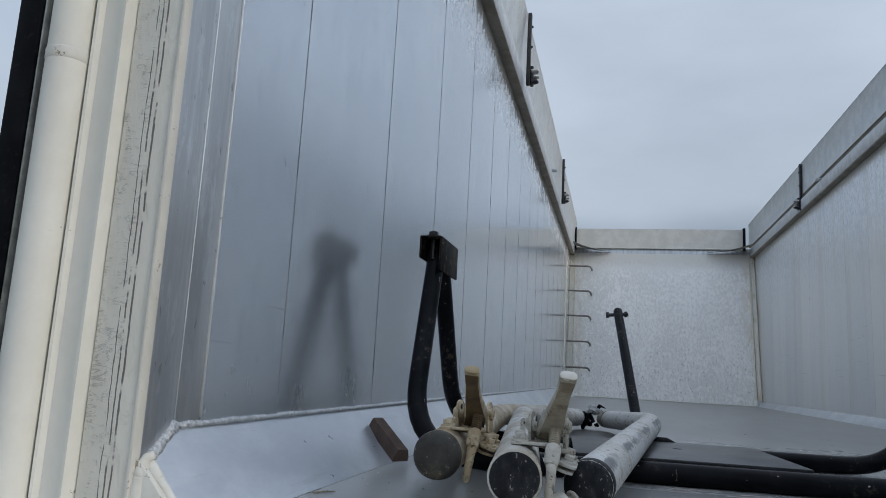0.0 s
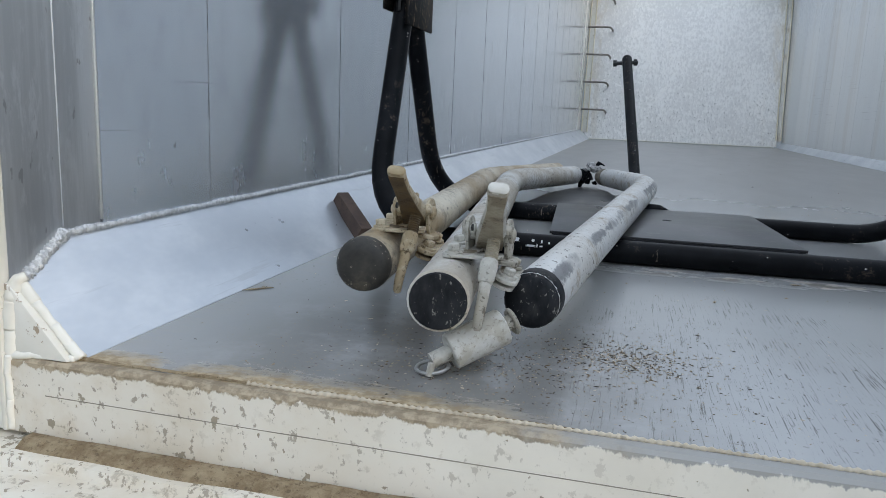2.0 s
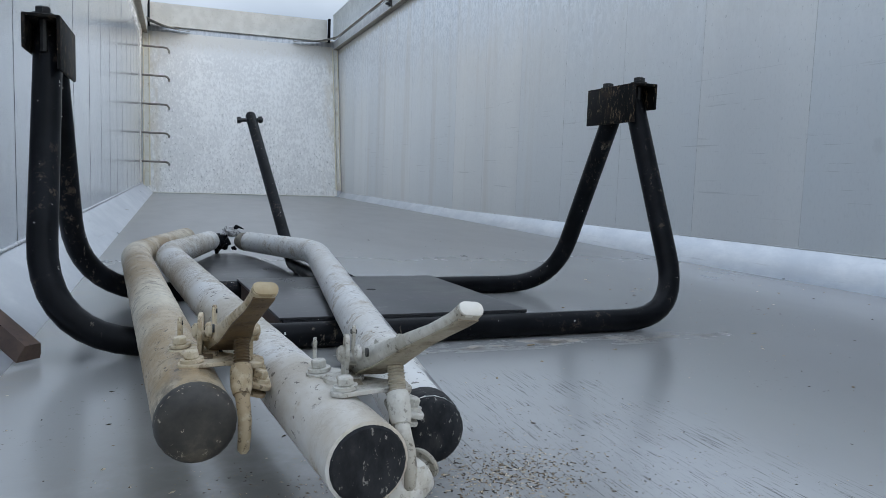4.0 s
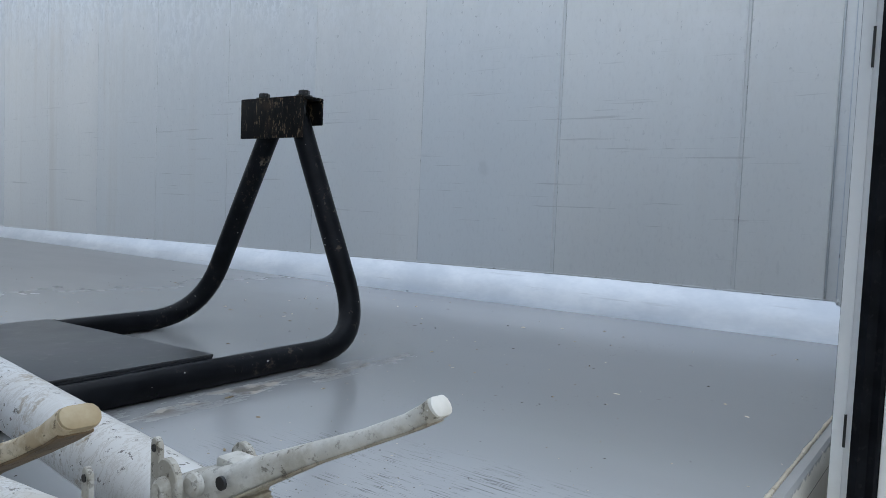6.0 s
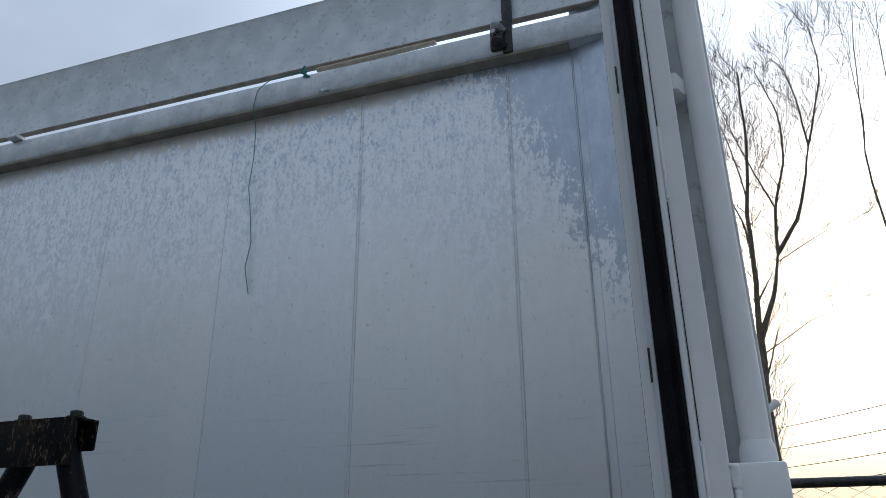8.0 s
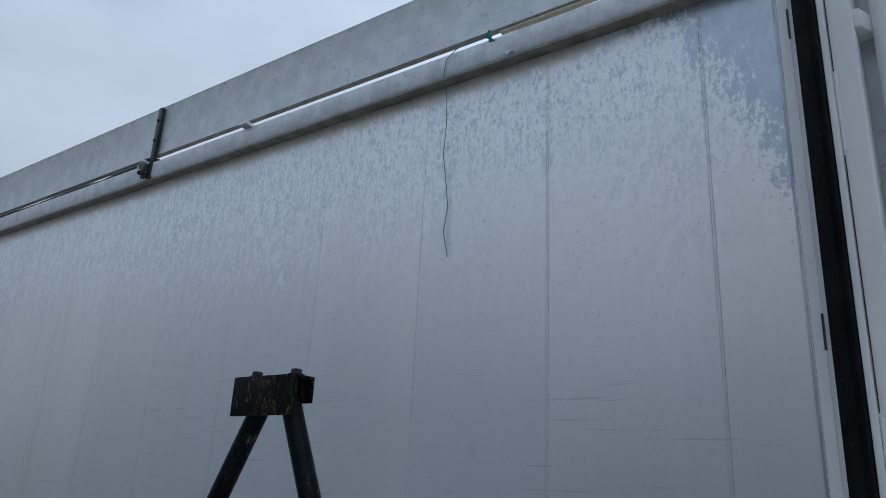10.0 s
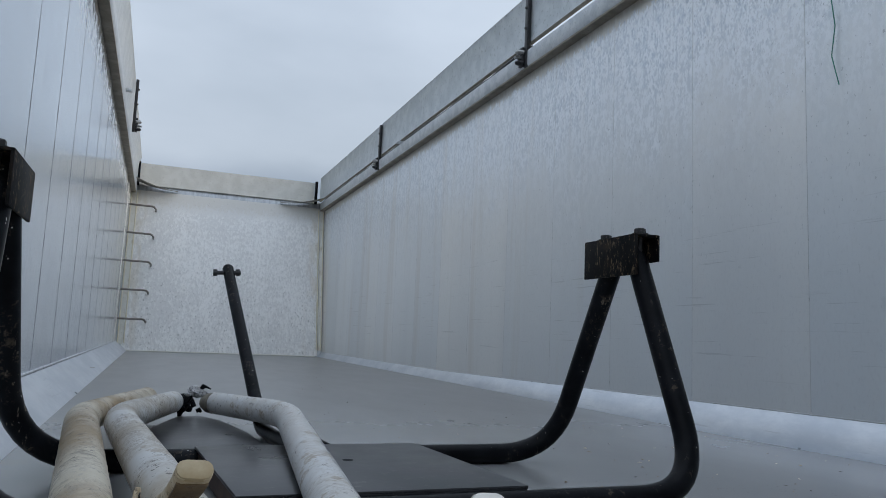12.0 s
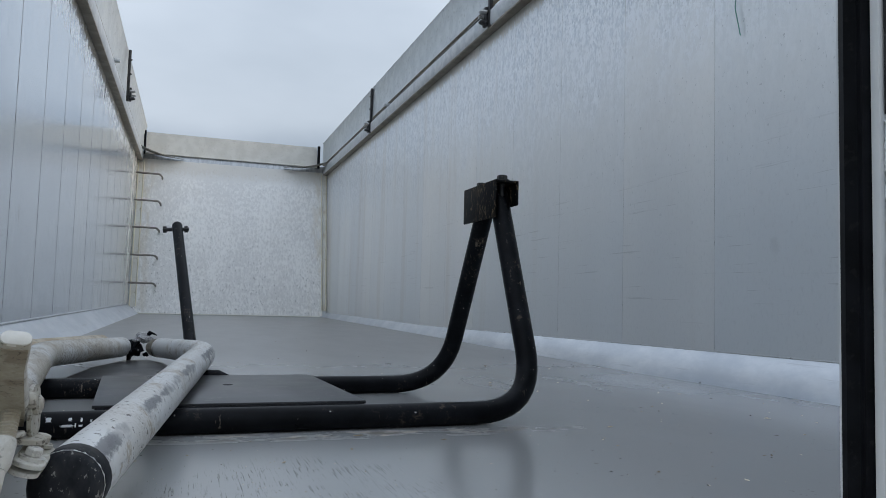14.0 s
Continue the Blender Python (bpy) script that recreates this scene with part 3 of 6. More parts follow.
M_YELLOW = m_paint("yellowed_weld_paint", (0.72, 0.66, 0.50), (0.84, 0.80, 0.68), (0.34, 0.27, 0.17), 0.62, 12, (0.50, 0.40, 0.24), 0.6)
M_SILL = m_sill()
M_BRACKET = m_paint("rust_scratched_black_paint", (0.007, 0.007, 0.008), (0.018, 0.017, 0.016), (0.19, 0.14, 0.09), 0.56, 38, (0.075, 0.05, 0.032), 0.8, (1, 1, 0.35))
M_WHITE = m_paint("white_door_paint", (0.74, 0.76, 0.78), (0.82, 0.83, 0.84), (0.35, 0.33, 0.3), 0.67, 7, (0.55, 0.52, 0.46), 0.25)
M_DIRTY = m_paint("rust_stained_white_paint", (0.70, 0.68, 0.62), (0.78, 0.77, 0.72), (0.30, 0.22, 0.14), 0.60, 10, (0.46, 0.36, 0.24), 0.7)
M_RUBBER = m_metal("black_rubber", (0.004, 0.0045, 0.006), (0.009, 0.010, 0.013), 0.5, 0.0, 20, (0.03, 0.03, 0.03), 0.3)
M_BLACK = m_black()
M_FILLER = m_metal("joint_grime", (0.12, 0.125, 0.135), (0.34, 0.35, 0.36), 0.6, 0.0, 40, (0.10, 0.10, 0.09), 0.6)
M_FILLER_R = m_metal("pale_joint_grime", (0.56, 0.57, 0.57), (0.72, 0.73, 0.73), 0.5, 0.3, 6, (0.26, 0.26, 0.25), 0.7)
M_PLATE = m_metal("dark_steel_plate", (0.036, 0.037, 0.041), (0.060, 0.061, 0.065), 0.32, 0.3, 8, (0.14, 0.13, 0.12), 0.4)
M_TUBE = m_tube("scraped_white_tube_paint", (0.74, 0.75, 0.75), (0.82, 0.83, 0.84), (0.52, 0.47, 0.39), 0.45, 0.45, (-0.612, 0.108, 0.082))
M_TUBE_W = m_tube("creased_white_tube_paint", (0.71, 0.71, 0.70), (0.81, 0.815, 0.81), (0.42, 0.355, 0.26), 0.75, 0.85)
M_TUBE_B = m_tube("mud_stained_tube_paint", (0.62, 0.55, 0.42), (0.73, 0.675, 0.565), (0.37, 0.265, 0.145), 1.0, 0.6, None, True)
M_UNDER = m_grubby("grimy_latch_underside", (0.33, 0.29, 0.22), (0.45, 0.41, 0.33), (0.20, 0.16, 0.11), (0.09, 0.07, 0.05), 0.8)
M_UNDER_B = m_grubby("rusty_ochre_underside", (0.12, 0.075, 0.035), (0.20, 0.135, 0.065), (0.075, 0.05, 0.027), (0.07, 0.045, 0.025), 0.7)
M_LATCH = m_grubby("worn_latch_paint", (0.50, 0.485, 0.44), (0.67, 0.66, 0.62), (0.34, 0.31, 0.25), (0.11, 0.095, 0.075), 0.75)
M_ROLLER = m_grubby("grimy_roller_paint", (0.60, 0.59, 0.55), (0.72, 0.715, 0.68), (0.48, 0.45, 0.38), (0.40, 0.36, 0.30), 0.3)
M_LATCH_B = m_grubby("ochre_latch_paint", (0.54, 0.45, 0.31), (0.68, 0.61, 0.48), (0.32, 0.225, 0.115), (0.11, 0.075, 0.04), 0.75)
M_TIP = m_paint("bare_handle_end", (0.58, 0.57, 0.53), (0.70, 0.69, 0.65), (0.5, 0.45, 0.35), 0.7, 40)
M_TIP_B = m_paint("ochre_handle_end", (0.33, 0.25, 0.14), (0.45, 0.37, 0.24), (0.3, 0.2, 0.1), 0.66, 40, (0.40, 0.29, 0.15), 0.6)
M_CAP = m_paint("worn_black_cap", (0.014, 0.015, 0.018), (0.034, 0.036, 0.040), (0.27, 0.265, 0.25), 0.592, 46, (0.09, 0.085, 0.08), 0.6, (1, 1, 0.5))
M_CAP_B = m_paint("muddy_black_cap", (0.022, 0.021, 0.020), (0.060, 0.055, 0.047), (0.36, 0.32, 0.25), 0.61, 24, (0.27, 0.22, 0.15), 0.8)
M_WRAP = m_paint("torn_mottled_wrap", (0.60, 0.60, 0.60), (0.76, 0.76, 0.77), (0.05, 0.05, 0.055), 0.52, 45, (0.20, 0.19, 0.18), 0.8)
M_STEEL = m_metal("grey_steel", (0.34, 0.34, 0.34), (0.5, 0.5, 0.49), 0.4, 0.8, 40, (0.2, 0.15, 0.1), 0.4)
M_RUNG = m_metal("dull_rung_steel", (0.15, 0.135, 0.115), (0.29, 0.265, 0.23), 0.45, 0.4, 30, (0.16, 0.09, 0.05), 0.5)
M_DARK = m_metal("dark_hinge_steel", (0.016, 0.016, 0.018), (0.040, 0.040, 0.041), 0.42, 0.3, 30, (0.20, 0.19, 0.18), 0.3)
M_RUST = m_metal("rusty_angle_steel", (0.085, 0.055, 0.045), (0.13, 0.085, 0.065), 0.7, 0.1, 25, (0.05, 0.04, 0.035), 0.5)
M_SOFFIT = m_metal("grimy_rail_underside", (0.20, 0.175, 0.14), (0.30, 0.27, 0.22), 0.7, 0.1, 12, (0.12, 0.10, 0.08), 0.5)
def m_mud():
    k = Nodes("dried_mud")
    n1, n2 = k.noise(35, 5, rough=0.7), k.noise(190, 4, rough=0.75)
    base = k.mix(k.step(n1, 0.35, 0.65), (0.25, 0.18, 0.105), (0.43, 0.34, 0.22))
    base = k.mix(k.math("MULTIPLY", k.step(n2, 0.54, 0.64), 0.7), base, (0.14, 0.10, 0.06))
    return k.done(base, 0.95, 0.0, k.math("ADD", n1, n2), 1.0, 0.006)


M_MUD = m_mud()
def m_grit():
    k = Nodes("wood_and_grit")
    r = k.geo.outputs["Random Per Island"]
    base = k.mix(k.step(r, 0.25, 0.45), (0.055, 0.045, 0.036), (0.22, 0.16, 0.10))
    base = k.mix(k.step(r, 0.6, 0.85), base, (0.58, 0.49, 0.37))
    return k.done(base, k.math("ADD", 0.8, k.math("MULTIPLY", k.noise(200, 2), 0.2)))


M_GRIT = m_grit()
M_CORD = m_metal("green_cord", (0.02, 0.16, 0.13), (0.03, 0.22, 0.18), 0.6, 0.0, 60, (0.01, 0.06, 0.06), 0.3)
M_FLAP = m_metal("dull_flap_rubber", (0.16, 0.155, 0.14), (0.24, 0.235, 0.21), 0.6, 0.0, 15, (0.1, 0.1, 0.09), 0.4)
M_WOOD = m_metal("weathered_tan", (0.50, 0.43, 0.33), (0.62, 0.55, 0.44), 0.8, 0.0, 30, (0.25, 0.2, 0.14), 0.5)
M_BARK = m_metal("bark", (0.12, 0.10, 0.08), (0.20, 0.17, 0.135), 0.9, 0.0, 18, (0.04, 0.035, 0.03), 0.6)
M_TWIG = m_metal("twig_bark", (0.20, 0.165, 0.13), (0.30, 0.25, 0.20), 0.9, 0.0, 18, (0.05, 0.04, 0.03), 0.4)
M_GRASS = m_metal("winter_grass", (0.06, 0.075, 0.03), (0.12, 0.11, 0.055), 0.95, 0.0, 1.6, (0.05, 0.04, 0.025), 0.6)
M_GROUND = m_metal("gravel_ground", (0.10, 0.095, 0.085), (0.16, 0.15, 0.135), 0.95, 0.0, 1.2, (0.06, 0.055, 0.05), 0.5)
M_FENCE = m_metal("fence_wire", (0.07, 0.075, 0.07), (0.11, 0.115, 0.11), 0.6, 0.3, 30, (0.04, 0.04, 0.04), 0.3)
M_CHASSIS = m_metal("chassis_paint", (0.10, 0.10, 0.105), (0.15, 0.15, 0.155), 0.6, 0.0, 5, (0.06, 0.05, 0.04), 0.4)

for dull in (M_RUBBER, M_CAP, M_BRACKET):      # weathered black: hardly any sheen
    dull.node_tree.nodes["Principled BSDF"].inputs["IOR"].default_value = 1.17


# ---------------------------------------------------------------- mesh helpers
def finish(bm, smooth=True, angle=40):
    bmesh.ops.recalc_face_normals(bm, faces=bm.faces)
    if smooth:
        for f in bm.faces:
            f.smooth = True
        lim = radians(angle)
        for e in bm.edges:
            e.smooth = len(e.link_faces) == 2 and e.calc_face_angle(0) < lim
    return bm


def thing(name, bm, material, label="", category="", group="", kind=""):
    """One top-level mesh."""
    me = bpy.data.meshes.new(name)
    finish(bm).to_mesh(me)
    bm.free()
    me.materials.append(material)
    return tagged(new(name, me), label, category, group, kind)


def root(name, at, label, category, group="", kind=""):
    """An Empty at a thing's base, to carry its parts."""
    ob = new(name)
    ob.location = at
    ob.empty_display_size = 0.05
    return tagged(ob, label, category, group, kind)


def part(name, bm, material, parent, label="", flat=False, kind=""):
    """One mesh under a thing or a part; the mesh is given in world places."""
    me = bpy.data.meshes.new(name)
    finish(bm, not flat, 180 if "weld" in name else 40)
    loc = Vector((0, 0, 0))
    p = parent
    while p is not None:
        loc += p.location
        p = p.parent
    for v in bm.verts:
        v.co -= loc
    bm.to_mesh(me)
    bm.free()
    me.materials.append(material)
    ob = new(name, me)
    ob.parent = parent
    return tagged(ob, label, kind=kind)


def box(lo, hi, bevel=0.0, bm=None, seg=2):
    bm = bm or bmesh.new()
    r = bmesh.ops.create_cube(bm, size=1)
    for v in r["verts"]:
        v.co = Vector([l + (h - l) * (c + 0.5) for c, l, h in zip(v.co, lo, hi)])
    if bevel:
        es = list({e for v in r["verts"] for e in v.link_edges})
        bmesh.ops.bevel(bm, geom=es, offset=bevel, segments=seg, affect="EDGES", profile=0.5)
    return bm


def prism(points, axis, lo, hi, bm=None, bevel=0.0):
    """A polygon drawn in the two other axes (in xyz order), drawn out from lo to hi along axis."""
    bm = bm or bmesh.new()
    def at(p, t):
        c = list(p)
        c.insert(axis, t)
        return Vector(c)
    a = [bm.verts.new(at(p, lo)) for p in points]
    b = [bm.verts.new(at(p, hi)) for p in points]
    n = len(points)
    fs = [bm.faces.new(a), bm.faces.new(b[::-1])]
    for i in range(n):
        fs.append(bm.faces.new((a[i], b[i], b[(i + 1) % n], a[(i + 1) % n])))
    if bevel:
        es = list({e for f in fs for e in f.edges})
        bmesh.ops.bevel(bm, geom=es, offset=bevel, segments=2, affect="EDGES", profile=0.5)
    return bm


def fillet(pts, radius, steps=7, most=0.49):
    """A polyline with its inner corners rounded."""
    pts = [Vector(p) for p in pts]
    out = [pts[0]]
    for i in range(1, len(pts) - 1):
        a, p, b = pts[i - 1], pts[i], pts[i + 1]
        u, w = (a - p).normalized(), (b - p).normalized()
        half = u.angle(w) / 2
        d = min(radius / math.tan(half), (a - p).length * most, (b - p).length * most)
        s, e = p + u * d, p + w * d
        for k in range(steps + 1):
            t = k / steps
            out.append(s * (1 - t) ** 2 + p * (2 * t * (1 - t)) + e * t * t)
    out.append(pts[-1])
    return out


def sweep(pts, r, seg=14, bm=None, caps=True, radii=None, flat=1.0):
    """A tube along points. radii: one radius a point; flat: how much it is squeezed along its second axis."""
    bm = bm or bmesh.new()
    pts = [Vector(p) for p in pts]
    n = len(pts)
    tang = [(pts[min(i + 1, n - 1)] - pts[max(i - 1, 0)]).normalized() for i in range(n)]
    up = Vector((0, 0, 1)) if abs(tang[0].z) < 0.9 else Vector((1, 0, 0))
    side = tang[0].cross(up).normalized()
    rings = []
    for i in range(n):
        side = (side - tang[i] * side.dot(tang[i])).normalized()
        other = tang[i].cross(side)
        rr = radii[i] if radii else r
        rings.append([bm.verts.new(pts[i] + side * (rr * math.cos(2 * math.pi * k / seg)) + other * (rr * flat * math.sin(2 * math.pi * k / seg))) for k in range(seg)])
    for a, b in zip(rings, rings[1:]):
        for k in range(seg):
            bm.faces.new((a[k], a[(k + 1) % seg], b[(k + 1) % seg], b[k]))
    if caps:
        bm.faces.new(rings[0][::-1])
        bm.faces.new(rings[-1])
    return bm


def rod(a, b, r, seg=12, bm=None, bevel=0.0):
    a, b = Vector(a), Vector(b)
    if bevel:
        d = (b - a).normalized() * bevel
        return sweep([a, a + d, b - d, b], r, seg, bm, True, [r - bevel, r, r, r - bevel])
    return sweep([a, b], r, seg, bm)


def bead(a, b, r, seed, step=0.003, ripple=0.13):
    """A weld bead: close ripples of uneven height and width along a line."""
    rnd = random.Random(seed)
    a, b = Vector(a), Vector(b)
    n = max(4, int((b - a).length / step))
    pts, rad = [], []
    for i in range(n + 1):
        p = a.lerp(b, i / n)
        slow = noise.noise(Vector((i * step * 14, seed, 0)))
        pts.append(p + Vector((0, 0, 0.25 * r * slow)))
        rad.append(r * (1.0 + 0.30 * slow + ripple * math.cos(i * step / 0.0075 * 2 * math.pi) + rnd.uniform(-0.06, 0.06)))
    bm = sweep(pts, r, 10, None, True, rad)
    if ripple > 0.15:
        for v in bm.verts:
            v.co += noise.noise_vector(v.co * 90) * r * 0.38 + noise.noise_vector(v.co * 260) * r * 0.2
    return bm


def hexbolt(at, axis, r, h, bm=None):
    """A hexagon head on a washer, standing on 'at' along axis."""
    at, ax = Vector(at), Vector(axis).normalized()
    bm = rod(at, at + ax * h * 0.28, r * 1.45, 14, bm)
    return rod(at + ax * h * 0.28, at + ax * h, r, 6, bm, bevel=h * 0.12)


# ---------------------------------------------------------------- the trailer body
W = 1.21                 # inner half width
FLOOR_W = {-1: 1.085, 1: 1.130}   # half width of the flat floor to the foot of each sloping skirting
SKIRT = 0.115            # height of the sloping skirting
RAIL_LO, RAIL_HI = 1.945, 2.05
FRONT_Y, LEAN = 9.08, 0.21   # foot of the front wall, and how far it leans forward a metre


def front_y(z):
    return FRONT_Y + LEAN * z


def rise(x, y):
    """The floor plate is bent up a little towards its right rear corner."""
    across, along = max(0.0, min(1.0, (x - 0.25) / 0.85)), max(0.0, 1 - y / 1.9)
    return 0.0158 * across * across * (3 - 2 * across) * min(1.0, along)


bm = bmesh.new()
xs = [-W, -0.6, 0.0, 0.25, 0.4, 0.55, 0.7, 0.85, 1.0, 1.1, W]
ys = [0.016, 0.1, 0.3, 0.5, 0.75, 1.0, 1.3, 1.6, 1.9, 4.0, 9.6]
grid = [[bm.verts.new((x, y, rise(x, y))) for x in xs] for y in ys]
under = [[bm.verts.new((x, y, -0.06)) for x in (xs[0], xs[-1])] for y in (ys[0], ys[-1])]
for a, b in zip(grid, grid[1:]):
    for k in range(len(xs) - 1):
        bm.faces.new((a[k], a[k + 1], b[k + 1], b[k]))
bm.faces.new(grid[0][::-1] + [under[0][0], under[0][1]])
bm.faces.new(grid[-1] + [under[1][1], under[1][0]])
bm.faces.new([r[0] for r in grid] + [under[1][0], under[0][0]])
bm.faces.new([r[-1] for r in grid][::-1] + [under[0][1], under[1][1]])
bm.faces.new((under[0][0], under[1][0], under[1][1], under[0][1]))
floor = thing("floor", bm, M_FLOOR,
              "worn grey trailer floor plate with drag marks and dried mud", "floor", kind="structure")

def skirt_top(s, y):
    """Height of the skirting; the right one sinks towards the front."""
    return SKIRT if s < 0 else max(0.065, SKIRT + 0.002 - 0.0125 * max(0.0, y - 0.8))


for s, tag in ((-1, "left"), (1, "right")):
    # sloping skirting between floor and wall; its rear end follows the post's ramp
    bm = bmesh.new()
    def col(y, x_top):
        foot, lift = FLOOR_W[s] + max(0.0, min(0.03, 0.009 * (y - 1.2))) * (s > 0), rise(s * FLOOR_W[s], y)
        z_top = lift + (skirt_top(s, y) - lift) * (x_top - foot) / (W - foot)
        return [bm.verts.new(Vector((s * x, y, z))) for x, z in ((foot, 0.001 + lift), (x_top, z_top), (x_top + 0.01, -0.01), (foot, -0.01))]
    cols = [col(0.026, 1.176), col(0.135, W), col(0.8, W), col(1.9, W), col(4.9, W), col(front_y(0.06), W)]
    for a, b in zip(cols, cols[1:]):
        for k in range(4):
            bm.faces.new((a[k], a[(k + 1) % 4], b[(k + 1) % 4], b[k]))
    bm.faces.new(cols[0]), bm.faces.new(cols[-1][::-1])
    skirt = thing(f"trim_skirting_{tag}", bm, M_BRIGHT, "bright sloping aluminium skirting along the trailer wall", "skirting", kind="structure")
    for y_a, y_b in ((0.132, 0.8), (0.8, 4.9), (4.9, 9.1)):
        part("weld_bead", bead((s * (W - (0.003 if s < 0 else 0.0005)), y_a, skirt_top(s, y_a) + 0.001), (s * (W - (0.003 if s < 0 else 0.0005)), y_b, skirt_top(s, y_b) + 0.001), 0.0046 if s < 0 else 0.0020, 5 + s, 0.003, 0.22), M_WELD if s < 0 else M_FILLER_R, skirt, "rippled weld along the skirting")
    part("weld_bead", bead((s * 1.174, 0.030, 0.078), (s * (W - 0.004), 0.135, SKIRT + 0.003), 0.0074, 15 + s, 0.0022, 0.24), M_WELD, skirt, "coarse weld down the post")
    if s > 0:
        part("weld_bead", bead((s * (FLOOR_W[s] + 0.004), 0.022, 0.003), (s * 1.174, 0.022, 0.076), 0.0062, 25 + s, 0.003, 0.12), M_DIRTY, skirt, "painted weld at the skirting's end")

    # wall backing with its panels
    y0 = 0.213 if s < 0 else 0.167
    first, pitch = (0.484, 0.5725) if s < 0 else (0.396, 0.573)
    wall = thing(f"wall_{tag}", box((s * W + min(0, s * 0.06) + (0.004 if s > 0 else -0.004), y0, -0.06), (s * W + max(0, s * 0.06) + (0.004 if s > 0 else -0.004), 9.6, 2.0)),
                 M_STRIP, "ribbed aluminium side wall of the trailer", "wall", kind="structure")
    cuts = [y0] + [first + pitch * k for k in range(16)]
    cuts = [c for c in cuts if c < 9.4] + [9.58]
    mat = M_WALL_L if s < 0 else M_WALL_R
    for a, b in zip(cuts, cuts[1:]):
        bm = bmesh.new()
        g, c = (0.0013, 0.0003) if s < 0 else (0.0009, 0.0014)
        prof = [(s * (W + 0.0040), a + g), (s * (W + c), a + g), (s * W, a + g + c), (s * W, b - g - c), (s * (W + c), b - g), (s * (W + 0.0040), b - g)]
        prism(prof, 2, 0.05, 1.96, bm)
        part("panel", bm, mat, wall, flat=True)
    for i, c in enumerate(cuts[1:-1]):
        part("joint_filler", bead((s * (W + (0.0007 if s < 0 else 0.0013)), c, 0.118), (s * (W + (0.0007 if s < 0 else 0.0013)), c, 1.935), 0.0016 if s < 0 else 0.0015, 200 + i, 0.016), M_FILLER if s < 0 else M_FILLER_R, wall)
    # the narrow ridge beside some joints
    for c in cuts[1:3] if s > 0 else ():
        part("joint_ridge", prism([(s * (W + 0.001), c + 0.006), (s * (W - 0.003), c + 0.009), (s * (W - 0.003), c + 0.012), (s * (W + 0.001), c + 0.015)], 2, 0.13, 1.93), mat, wall)

    # rear post: a flat flange, then a ramp in to the door frame
    post = thing(f"wall_post_{tag}", prism([(s * (W + 0.0), y0 - 0.004), (s * (W - 0.003), 0.137), (s * 1.200, 0.120), (s * 1.188, 0.070), (s * 1.182, 0.052), (s * 1.175, 0.012), (s * 1.27, 0.012), (s * 1.29, 0.05), (s * 1.29, y0 - 0.004)], 2, -0.06, 2.46),
                 M_STRIP if s < 0 else M_WALL_R, "grey aluminium rear corner post of the trailer body", "post", kind="structure")
    part("weld_bead", bead((s * (W - 0.001), y0 - 0.002, SKIRT + 0.01), (s * (W - 0.001), y0 - 0.002, 1.94), 0.0028, 35 + s), M_STRIP, post, "thin vertical weld at the post")
    # thin bright bead puts the highlight on the post's edge into the shape
    part("edge_weld", bead((s * (W - 0.003), 0.1375, SKIRT + 0.01), (s * (W - 0.003), 0.1375, 2.3), 0.0013, 45 + s, 0.01), M_BRIGHT, post, "thin bright bead drawn as the highlight on the post's edge")

    # top rail
    rail = thing(f"trim_rail_{tag}", prism([(s * (W + 0.05), RAIL_LO - 0.0), (s * 1.158, RAIL_LO + 0.004), (s * 1.15, RAIL_LO + 0.014), (s * 1.15, RAIL_HI - 0.004), (s * 1.155, RAIL_HI), (s * (W + 0.05), RAIL_HI)], 1, 0.02, 9.55),
                 M_RAIL, "aluminium top rail along the trailer wall", "rail", kind="structure")
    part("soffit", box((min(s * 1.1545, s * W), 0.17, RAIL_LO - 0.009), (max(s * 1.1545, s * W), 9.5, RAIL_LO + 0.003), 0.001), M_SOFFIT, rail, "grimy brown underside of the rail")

# front wall with corner welds
front = thing("wall_front", prism([(FRONT_Y, -0.06), (front_y(2.06), 2.06), (front_y(2.06) + 0.05, 2.06), (FRONT_Y + 0.06, -0.06)], 0, -W, W), M_STRIP,
              "leaning aluminium front wall of the trailer", "wall", kind="structure")
part("panel", prism([(front_y(0.012) - 0.004, 0.012), (front_y(1.97) - 0.004, 1.97), (front_y(1.97) + 0.01, 1.97), (front_y(0.012) + 0.01, 0.012)], 0, -1.15, 1.15), M_FRONT, front, "mottled whitish oxidised aluminium sheet")
for s in (-1, 1):
    bm = prism([(front_y(0.08) - 0.012, 0.08), (front_y(1.96) - 0.012, 1.96), (front_y(1.96) + 0.006, 1.96), (front_y(0.08) + 0.006, 0.08)], 0, *sorted((s * (1.135 if s < 0 else 1.155), s * 1.195)))
    part("corner_strip", bm, M_DIRTY, front, "cream sealant strip in the corner")
    for foot, top in ((1.188, 1.200), (1.120, 1.134)) if s < 0 else ((1.194, 1.196), (1.140, 1.132)):
        part("weld_bead", bead((s * foot, front_y(0.09) - 0.014, 0.09), (s * top, front_y(1.94) - 0.014, 1.94), 0.0085, 73 + s, 0.004, 0.10), M_YELLOW, front, "yellowed cream weld up the corner")
part("weld_bead", bead((-1.12, front_y(0.01) - 0.006, 0.008), (1.12, front_y(0.01) - 0.006, 0.008), 0.008, 71), M_CREAM, front, "pale sealant along the foot")

